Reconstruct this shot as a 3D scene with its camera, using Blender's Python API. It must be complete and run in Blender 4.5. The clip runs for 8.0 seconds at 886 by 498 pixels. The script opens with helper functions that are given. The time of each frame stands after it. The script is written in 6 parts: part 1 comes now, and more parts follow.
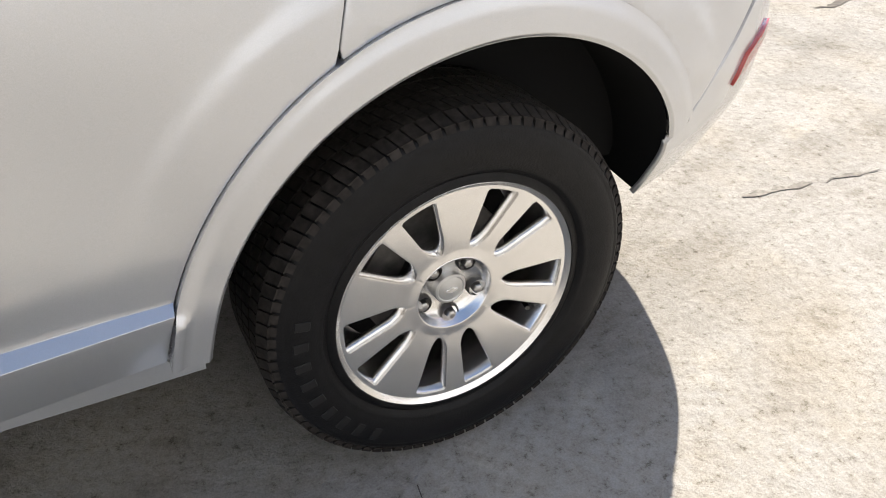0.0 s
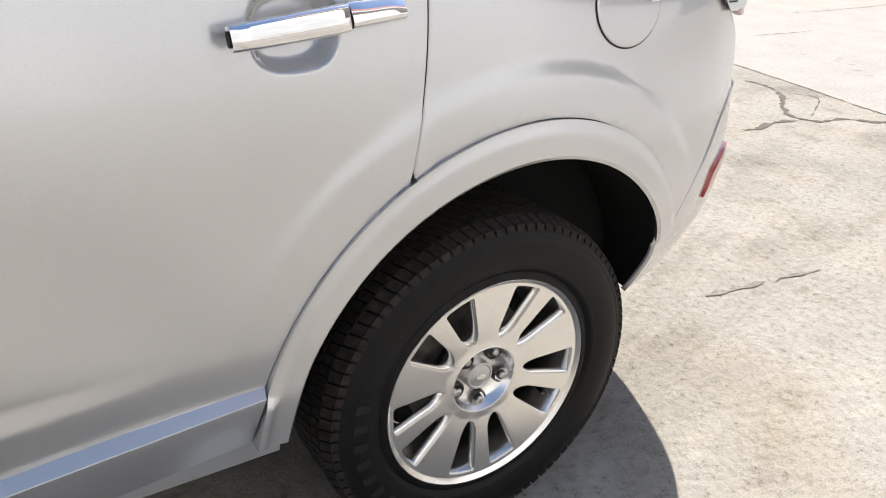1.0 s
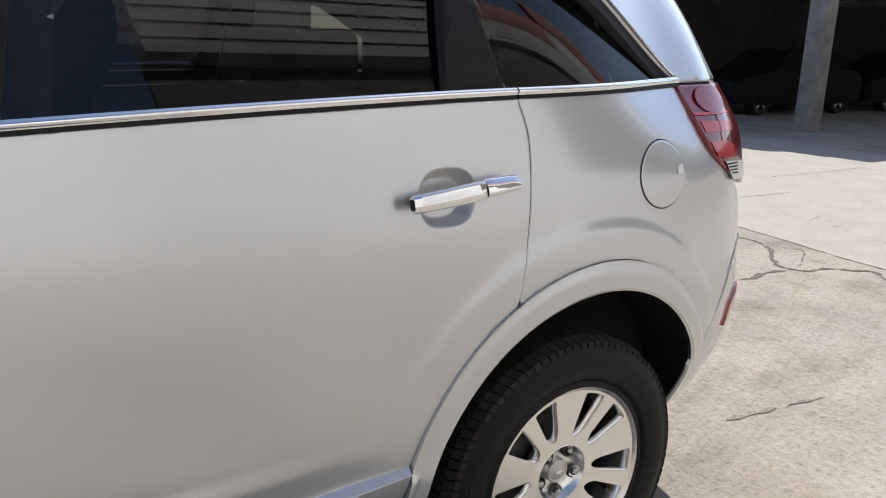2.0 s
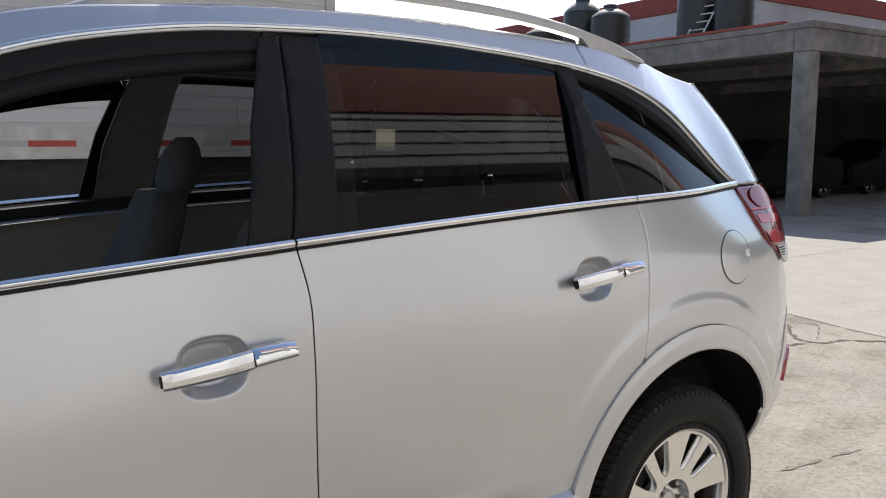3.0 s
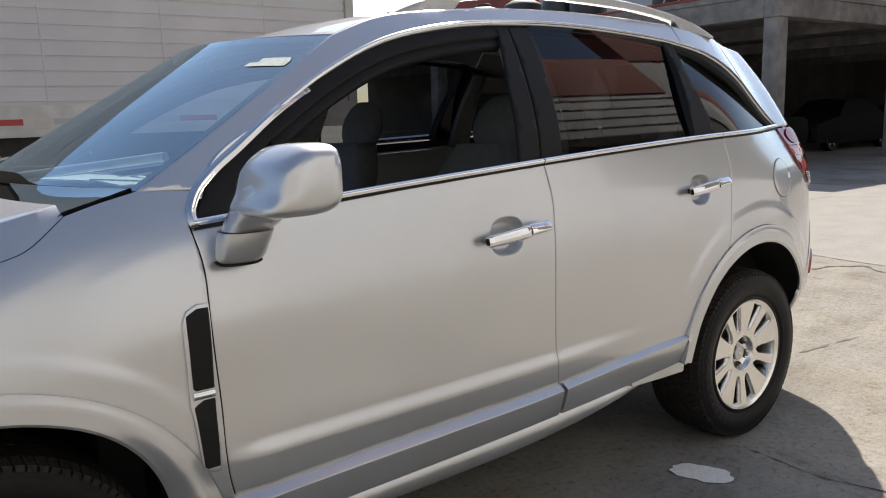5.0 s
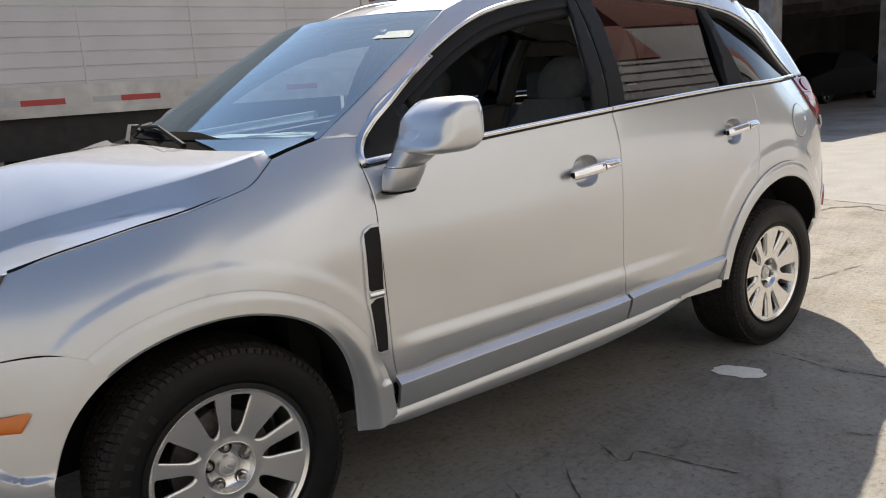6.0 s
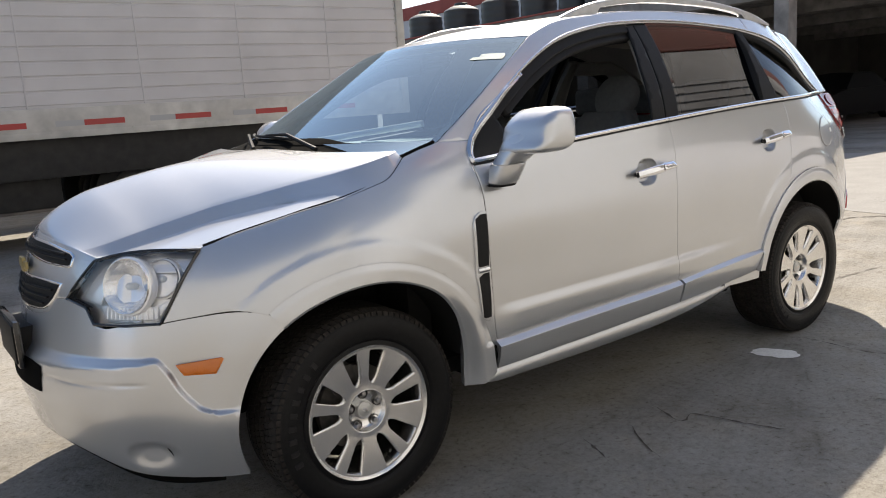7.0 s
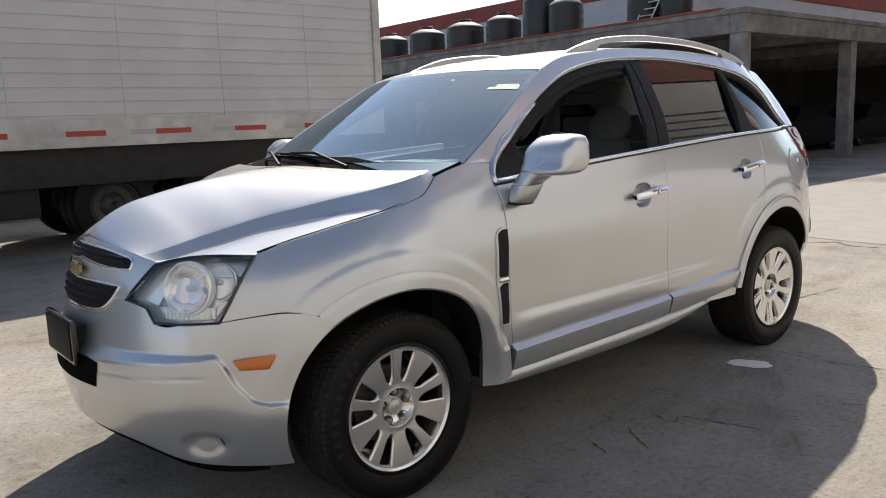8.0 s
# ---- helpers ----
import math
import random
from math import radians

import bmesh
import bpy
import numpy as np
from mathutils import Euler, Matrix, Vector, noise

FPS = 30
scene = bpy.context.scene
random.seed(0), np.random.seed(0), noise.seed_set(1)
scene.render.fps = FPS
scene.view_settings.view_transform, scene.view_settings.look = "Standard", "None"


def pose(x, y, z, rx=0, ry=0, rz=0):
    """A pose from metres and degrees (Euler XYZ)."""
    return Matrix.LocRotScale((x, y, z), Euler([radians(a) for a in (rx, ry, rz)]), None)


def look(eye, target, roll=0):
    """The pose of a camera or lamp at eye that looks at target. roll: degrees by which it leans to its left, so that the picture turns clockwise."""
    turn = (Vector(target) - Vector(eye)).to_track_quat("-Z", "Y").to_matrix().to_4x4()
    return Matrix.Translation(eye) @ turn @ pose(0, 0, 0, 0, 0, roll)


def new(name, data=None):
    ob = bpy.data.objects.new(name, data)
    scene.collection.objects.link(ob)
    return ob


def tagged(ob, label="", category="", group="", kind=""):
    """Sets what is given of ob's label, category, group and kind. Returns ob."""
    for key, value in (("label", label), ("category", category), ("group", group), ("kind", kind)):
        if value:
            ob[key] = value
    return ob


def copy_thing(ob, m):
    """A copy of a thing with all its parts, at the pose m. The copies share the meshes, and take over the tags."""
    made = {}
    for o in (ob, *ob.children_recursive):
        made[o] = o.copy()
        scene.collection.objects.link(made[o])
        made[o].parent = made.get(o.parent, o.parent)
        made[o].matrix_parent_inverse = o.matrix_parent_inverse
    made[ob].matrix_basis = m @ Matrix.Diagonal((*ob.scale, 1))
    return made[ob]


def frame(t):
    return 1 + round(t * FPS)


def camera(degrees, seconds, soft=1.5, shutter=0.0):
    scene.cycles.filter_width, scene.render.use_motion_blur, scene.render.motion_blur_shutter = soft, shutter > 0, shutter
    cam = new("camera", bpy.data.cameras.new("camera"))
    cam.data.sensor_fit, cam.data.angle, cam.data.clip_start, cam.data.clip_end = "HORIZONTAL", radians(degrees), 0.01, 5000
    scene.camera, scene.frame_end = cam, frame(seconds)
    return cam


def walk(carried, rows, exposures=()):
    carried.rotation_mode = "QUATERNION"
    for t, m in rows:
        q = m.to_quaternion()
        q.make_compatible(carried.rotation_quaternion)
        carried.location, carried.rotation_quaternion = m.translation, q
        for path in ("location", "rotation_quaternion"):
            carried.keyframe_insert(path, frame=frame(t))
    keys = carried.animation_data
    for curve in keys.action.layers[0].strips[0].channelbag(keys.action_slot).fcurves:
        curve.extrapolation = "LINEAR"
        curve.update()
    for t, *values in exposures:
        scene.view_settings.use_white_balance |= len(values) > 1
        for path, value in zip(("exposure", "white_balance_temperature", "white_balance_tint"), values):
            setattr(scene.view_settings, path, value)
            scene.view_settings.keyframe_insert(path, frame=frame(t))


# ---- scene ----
cam = camera(59.3, 8.0, soft=1.0)
PATH = [
    (0, (-0.525, -0.914, 1.185), (0.257, 0.52, 0.032), 1.4),
    (0.5, (-0.582, -0.951, 1.217), (0.281, 0.509, 0.159), 1.9),
    (1, (-0.764, -0.992, 1.254), (0.219, 0.503, 0.359), 2.5),
    (1.5, (-0.931, -1.065, 1.291), (0.122, 0.488, 0.599), 3.3),
    (1.7, (-1.008, -1.124, 1.309), (0.048, 0.462, 0.7), 2.8),
    (2.8, (-1.66, -1.384, 1.374), (-0.548, 0.246, 1.051), -0.7),
    (3, (-1.758, -1.403, 1.39), (-0.647, 0.238, 1.119), -0.2),
    (3.5, (-1.982, -1.507, 1.393), (-0.867, 0.137, 1.162), -0.9),
    (4, (-2.225, -1.579, 1.392), (-1.099, 0.053, 1.127), -0.6),
    (4.2, (-2.335, -1.583, 1.388), (-1.179, 0.027, 1.124), -0.6),
    (5.3, (-2.974, -1.817, 1.345), (-1.819, -0.229, 0.966), -2.4),
    (5.5, (-3.081, -1.867, 1.345), (-1.939, -0.274, 0.946), -3.0),
    (6, (-3.392, -1.94, 1.341), (-2.218, -0.376, 0.92), -3.8),
    (6.5, (-3.646, -2.025, 1.34), (-2.459, -0.463, 0.949), -3.7),
    (7, (-3.922, -2.144, 1.333), (-2.761, -0.558, 0.966), -3.9),
    (7.5, (-4.11, -2.186, 1.348), (-2.918, -0.623, 0.978), -3.8),
    (8, (-4.288, -2.191, 1.36), (-3.027, -0.673, 1.039), -2.3),
]
walk(cam, [(t, look(eye, target, roll)) for t, eye, target, roll in PATH],
     exposures=[(0.0, 1.36, 7000, 10), (0.7, 1.32, 7000, 10), (1.5, 0.88, 7000, 10), (3.0, 0.66, 7050, 10), (3.5, 0.74, 7050, 10), (4.0, 0.76, 7100, 10), (5.0, 0.62, 7300, 10), (6.5, 0.79, 7450, 10), (7.5, 0.71, 7430, 10), (8.0, 0.56, 7400, 10)])

# ---- world and sun ----
TO_SUN = Vector((0.80, 0.74, 1.0)).normalized()
world = bpy.data.worlds.new("sky")
scene.world = world
world.use_nodes = True
wn = world.node_tree.nodes
sky = wn.new("ShaderNodeTexSky")
sky.sky_type = "NISHITA"
sky.sun_disc = False
sky.sun_elevation = math.asin(TO_SUN.z)
sky.sun_rotation = math.atan2(TO_SUN.x, TO_SUN.y)
sky.altitude = 2200
sky.air_density = 1.1
sky.dust_density = 4.5
sky.ozone_density = 1.6
world.node_tree.links.new(sky.outputs[0], wn["Background"].inputs[0])
wn["Background"].inputs[1].default_value = 0.130
sun_data = bpy.data.lights.new("sun", "SUN")
sun_data.energy, sun_data.angle, sun_data.color = 5.0, radians(0.53), (1.0, 0.96, 0.90)
sun = new("sun", sun_data)
sun.matrix_world = look(TO_SUN * 60, (0, 0, 0))


# ---- materials ----
def material(name, color, rough=0.5, metal=0.0, coat=0.0, spec=0.5, grain=None, stain=None, bump=None, emit=0.0):
    """grain, stain: (scale, amount); bump: (scale, strength). All in object-space metres."""
    m = bpy.data.materials.new(name)
    m.use_nodes = True
    n, l = m.node_tree.nodes, m.node_tree.links
    p = n["Principled BSDF"]
    p.inputs["Base Color"].default_value = (*color, 1)
    p.inputs["Roughness"].default_value = rough
    p.inputs["Metallic"].default_value = metal
    p.inputs["Coat Weight"].default_value = coat
    p.inputs["Coat Roughness"].default_value = 0.03
    p.inputs["Specular IOR Level"].default_value = spec
    co = n.new("ShaderNodeTexCoord").outputs["Object"]
    col = None
    for pair in (grain, stain):
        if not pair:
            continue
        t = n.new("ShaderNodeTexNoise")
        t.inputs["Scale"].default_value, t.inputs["Detail"].default_value = pair[0], 6
        l.new(co, t.inputs["Vector"])
        r = n.new("ShaderNodeMapRange")
        r.inputs[1].default_value, r.inputs[2].default_value = 0.3, 0.7
        r.inputs[3].default_value, r.inputs[4].default_value = 1 - pair[1], 1 + pair[1]
        l.new(t.outputs["Fac"], r.inputs[0])
        x = n.new("ShaderNodeVectorMath")
        x.operation = "SCALE"
        if col:
            l.new(col, x.inputs[0])
        else:
            x.inputs[0].default_value = color
        l.new(r.outputs[0], x.inputs["Scale"])
        col = x.outputs[0]
    if col:
        l.new(col, p.inputs["Base Color"])
    if bump:
        t = n.new("ShaderNodeTexNoise")
        t.inputs["Scale"].default_value, t.inputs["Detail"].default_value = bump[0], 5
        l.new(co, t.inputs["Vector"])
        b = n.new("ShaderNodeBump")
        b.inputs["Strength"].default_value, b.inputs["Distance"].default_value = bump[1], 0.01
        l.new(t.outputs["Fac"], b.inputs["Height"])
        l.new(b.outputs[0], p.inputs["Normal"])
    if emit:
        p.inputs["Emission Color"].default_value = (*color, 1)
        p.inputs["Emission Strength"].default_value = emit
    return m


def flake_paint(name, color):
    """Metallic car paint: a broad and a narrow lobe of flakes under clear lacquer."""
    m = material(name, color, 0.24, 0.95, 1.0, grain=(900, 0.06), stain=(3, 0.02))
    n, l = m.node_tree.nodes, m.node_tree.links
    narrow = n["Principled BSDF"]
    broad = n.new("ShaderNodeBsdfPrincipled")
    broad.inputs["Roughness"].default_value = 0.58
    broad.inputs["Metallic"].default_value = 0.9
    broad.inputs["Coat Weight"].default_value = 0.9
    broad.inputs["Coat Roughness"].default_value = 0.03
    l.new(narrow.inputs["Base Color"].links[0].from_socket, broad.inputs["Base Color"])
    mix = n.new("ShaderNodeMixShader")
    mix.inputs[0].default_value = 0.42
    l.new(narrow.outputs[0], mix.inputs[1])
    l.new(broad.outputs[0], mix.inputs[2])
    l.new(mix.outputs[0], n["Material Output"].inputs[0])
    return m


def glass(name, tint, gloss=(1, 1, 1), face_on=0.08):
    """Thin pane: clear or tinted, mirror-like at grazing angles, alike from both sides. face_on: the share mirrored straight on."""
    m = bpy.data.materials.new(name)
    m.use_nodes = True
    n, l = m.node_tree.nodes, m.node_tree.links
    n.remove(n["Principled BSDF"])
    clear, shine, mix, lw = (n.new("ShaderNodeBsdfTransparent"), n.new("ShaderNodeBsdfGlossy"),
                             n.new("ShaderNodeMixShader"), n.new("ShaderNodeLayerWeight"))
    clear.inputs[0].default_value = (*tint, 1)
    shine.inputs["Roughness"].default_value = 0.0
    shine.inputs["Color"].default_value = (*gloss, 1)
    lw.inputs["Blend"].default_value = 0.5
    power, share = n.new("ShaderNodeMath"), n.new("ShaderNodeMapRange")
    power.operation = "POWER"
    power.inputs[1].default_value = 5.0
    share.inputs[3].default_value, share.inputs[4].default_value = face_on, 1.0
    l.new(lw.outputs["Facing"], power.inputs[0])
    l.new(power.outputs[0], share.inputs[0])
    l.new(share.outputs[0], mix.inputs[0])
    l.new(clear.outputs[0], mix.inputs[1])
    l.new(shine.outputs[0], mix.inputs[2])
    l.new(mix.outputs[0], n["Material Output"].inputs[0])
    return m


PAINT = flake_paint("silver_paint", (0.615, 0.625, 0.643))
CHROME = material("chrome", (0.85, 0.86, 0.88), 0.06, 1.0)
SATIN = material("satin_chrome", (0.72, 0.73, 0.74), 0.20, 1.0)
TRIM = material("black_trim", (0.010, 0.010, 0.0105), 0.58, spec=0.22, bump=(400, 0.1))
GLOSS_BLACK = material("gloss_black", (0.01, 0.01, 0.011), 0.15, coat=0.5)
RUBBER = material("tyre_rubber", (0.0055, 0.0055, 0.006), 0.46, spec=0.20, grain=(60, 0.3), bump=(300, 0.15))
TREAD = material("tread_rubber", (0.024, 0.021, 0.019), 0.85, spec=0.2, grain=(80, 0.4), stain=(9, 0.3))
ALLOY = material("machined_alloy", (0.83, 0.82, 0.805), 0.26, 1.0, 0.1, grain=(40, 0.04), stain=(900, .05))
ALLOY_DULL = material("painted_alloy", (0.55, 0.55, 0.54), 0.42, 0.8, grain=(30, 0.08))
RAIL = material("rail_grey", (0.48, 0.475, 0.47), 0.45, 0.6, grain=(30, 0.08))
DARK_METAL = material("brake_iron", (0.10, 0.095, 0.09), 0.6, 0.7, grain=(50, 0.3))
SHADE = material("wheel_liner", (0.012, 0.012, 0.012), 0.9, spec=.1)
MATTE = material("matte_plastic", (0.005, 0.005, 0.005), 1.0, spec=0.05)
TINTED = glass("tinted_glass", (0.21, 0.22, 0.23), (1, 1, 1), 0.037)
# Blue gloss and a raised mirror share strengthen the sky's reflection.
SHIELD = glass("windshield_glass", (0.42, 0.53, 0.59), (.72, .90, 1.0), 0.32)
LENS = glass("lamp_lens", (0.94, 0.95, 0.97), (1, 1, 1), 0.07)
LAMP_SILVER = material("lamp_silver", (0.95, 0.95, 0.96), 0.15, 0.4)
BOWL = material("bowl_chrome", (0.95, 0.94, 0.92), 0.14, 0.85, bump=(60, .35))
RED_LENS = material("red_lens", (0.17, 0.008, 0.016), 0.10, spec=.35, coat=.35, stain=(14, .15))
RED_GLOW = material("bright_red_lens", (0.50, 0.012, 0.010), 0.16, spec=.35, coat=.3, grain=(90, .12))
ROSE_LENS = material("rose_lens", (0.27, 0.045, 0.075), 0.28, spec=.35, coat=.3)
RED_REFLECTOR = material("red_reflector", (0.36, 0.03, 0.03), 0.2, coat=0.6)
AMBER = material("amber_lens", (0.62, 0.15, 0.01), 0.15, coat=1.0, bump=(160, 0.2))
SEAT = material("seat_fabric", (0.125, 0.125, 0.127), 0.9, bump=(500, 0.3), grain=(40, 0.1))
BEIGE = material("interior_beige", (0.42, 0.41, 0.38), 0.8, bump=(300, 0.1))
DASH = material("dash_plastic", (0.03, 0.03, 0.033), 0.6, bump=(400, 0.2))
WHITE_PLASTIC = material("white_plastic", (0.75, 0.77, 0.76), 0.4)
PAPER = material("paper", (0.58, 0.66, 0.63), 0.7, grain=(60, .15))
GOLD = material("gold_badge", (0.36, 0.29, 0.14), 0.4, 0.8)

# ---- mesh helpers ----
YC = 0.825          # the car's middle plane
FRONT_TURN = 36.0


def link(name, verts, faces, mat, parent=None, label="", normals=None, smooth=False):
    me = bpy.data.meshes.new(name)
    me.from_pydata([tuple(v) for v in verts], [], [tuple(int(i) for i in f) for f in faces])
    me.materials.append(mat)
    if smooth or normals is not None:
        me.polygons.foreach_set("use_smooth", [True] * len(me.polygons))
    if normals is not None:
        me.normals_split_custom_set_from_vertices([tuple(v) for v in normals])
    me.update()
    ob = new(name, me)
    if parent:
        ob.parent = parent
    if label:
        tagged(ob, label)
    return ob


def part(name, bm, mat, parent, label="", smooth=True, angle=35):
    bmesh.ops.recalc_face_normals(bm, faces=bm.faces)
    me = bpy.data.meshes.new(name)
    if smooth:
        for f in bm.faces:
            f.smooth = True
        for e in bm.edges:
            if len(e.link_faces) == 2 and e.calc_face_angle(0) > radians(angle):
                e.smooth = False
    bm.to_mesh(me)
    bm.free()
    me.materials.append(mat)
    ob = new(name, me)
    if parent:
        ob.parent = parent
    if label:
        tagged(ob, label)
    return ob


def box(bm, lo, hi, bevel=0.0, segs=2):
    g = bmesh.ops.create_cube(bm, size=1)["verts"]
    for v in g:
        v.co = Vector([lo[k] + (v.co[k] + 0.5) * (hi[k] - lo[k]) for k in range(3)])
    if bevel:
        ed = list({e for v in g for e in v.link_edges})
        bmesh.ops.bevel(bm, geom=ed, offset=bevel, segments=segs, affect="EDGES", profile=0.6)
    return bm


def boxed(name, lo, hi, mat, parent=None, label="", bevel=0.01, segs=2):
    return part(name, box(bmesh.new(), lo, hi, bevel, segs), mat, parent, label)


def tube(bm, pts, radius, sides=10, caps=True):
    """A round bar along the points; radius: one number or one for each point."""
    pts = [Vector(p) for p in pts]
    rad = radius if isinstance(radius, (list, tuple)) else [radius] * len(pts)
    rings = []
    ref = Vector((0, 0, 1))
    for i, p in enumerate(pts):
        d = (pts[min(i + 1, len(pts) - 1)] - pts[max(i - 1, 0)]).normalized()
        if abs(d.dot(ref)) > 0.95:
            ref = Vector((1, 0, 0))
        a = d.cross(ref).normalized()
        b = d.cross(a)
        rings.append([bm.verts.new(p + rad[i] * (math.cos(k * math.tau / sides) * a + math.sin(k * math.tau / sides) * b))
                      for k in range(sides)])
    for r0, r1 in zip(rings, rings[1:]):
        for k in range(sides):
            bm.faces.new((r0[k], r0[(k + 1) % sides], r1[(k + 1) % sides], r1[k]))
    if caps:
        bm.faces.new(rings[0][::-1])
        bm.faces.new(rings[-1])
    return bm


def lathe(bm, profile, segs=64, closed=False):
    """Turns (radius, y) pairs round the y axis."""
    rings = []
    for r, y in profile:
        rings.append([bm.verts.new((r * math.cos(k * math.tau / segs), y, r * math.sin(k * math.tau / segs)))
                      for k in range(segs)])
    pairs = list(zip(rings, rings[1:]))
    if closed:
        pairs.append((rings[-1], rings[0]))
    for r0, r1 in pairs:
        for k in range(segs):
            bm.faces.new((r0[k], r0[(k + 1) % segs], r1[(k + 1) % segs], r1[k]))
    return bm


def hermite(xs, ys):
    xs, ys = np.asarray(xs, float), np.asarray(ys, float)
    h = np.diff(xs)
    d = np.diff(ys) / h
    m = np.concatenate([d[:1], (d[:-1] * h[1:] + d[1:] * h[:-1]) / (h[:-1] + h[1:]), d[-1:]])

    def f(x):
        x = np.clip(np.asarray(x, float), xs[0], xs[-1])
        i = np.clip(np.searchsorted(xs, x) - 1, 0, len(xs) - 2)
        t = (x - xs[i]) / h[i]
        return ((2 * t**3 - 3 * t**2 + 1) * ys[i] + (t**3 - 2 * t**2 + t) * h[i] * m[i]
                + (-2 * t**3 + 3 * t**2) * ys[i + 1] + (t**3 - t**2) * h[i] * m[i + 1])
    return f


def curve(pts, step=0.025):
    """Points along a smooth line through pts."""
    p = np.asarray(pts, float)
    s = np.concatenate([[0], np.cumsum(np.linalg.norm(np.diff(p, axis=0), axis=1))])
    n = max(2, int(s[-1] / step) + 1)
    t = np.linspace(0, s[-1], n)
    return [tuple(q) for q in np.stack([hermite(s, p[:, k])(t) for k in range(p.shape[1])], 1)]


def outline(*edges):
    """One closed outline from edges that follow on one another."""
    out = []
    for e in edges:
        for p in e:
            if not out or math.dist(p, out[-1]) > 1e-4:
                out.append(tuple(p))
    if math.dist(out[0], out[-1]) < 1e-4:
        out.pop()
    return out


def arc(cx, cz, a, b, a0, a1, n=24):
    return [(cx + a * math.cos(radians(a0 + (a1 - a0) * k / n)), cz + b * math.sin(radians(a0 + (a1 - a0) * k / n)))
            for k in range(n + 1)]


def inset(poly, d):
    p = np.asarray(poly, float)
    if sum(x0 * y1 - x1 * y0 for (x0, y0), (x1, y1) in zip(poly, poly[1:] + poly[:1])) < 0:
        p = p[::-1]
    e = np.roll(p, -1, 0) - p
    e /= np.linalg.norm(e, axis=1)[:, None] + 1e-12
    n = np.stack([-e[:, 1], e[:, 0]], 1)
    m = n + np.roll(n, 1, 0)
    m /= np.maximum((m * m).sum(1), 0.6)[:, None] / 2
    return p + d * m


def inside(poly, pts):
    x, y = pts[:, 0], pts[:, 1]
    r = np.zeros(len(pts), bool)
    q = np.roll(poly, -1, 0)
    for (x0, y0), (x1, y1) in zip(poly, q):
        if y0 != y1:
            c = ((y0 > y) != (y1 > y)) & (x < (x1 - x0) * (y - y0) / (y1 - y0) + x0)
            r ^= c
    return r


def edge_distance(poly, pts):
    d = np.full(len(pts), 1e9)
    for a, b in zip(poly, np.roll(poly, -1, 0)):
        ab = b - a
        t = np.clip(((pts - a) @ ab) / max(ab @ ab, 1e-12), 0, 1)
        d = np.minimum(d, np.linalg.norm(pts - a - t[:, None] * ab, axis=1))
    return d


from mathutils.geometry import delaunay_2d_cdt


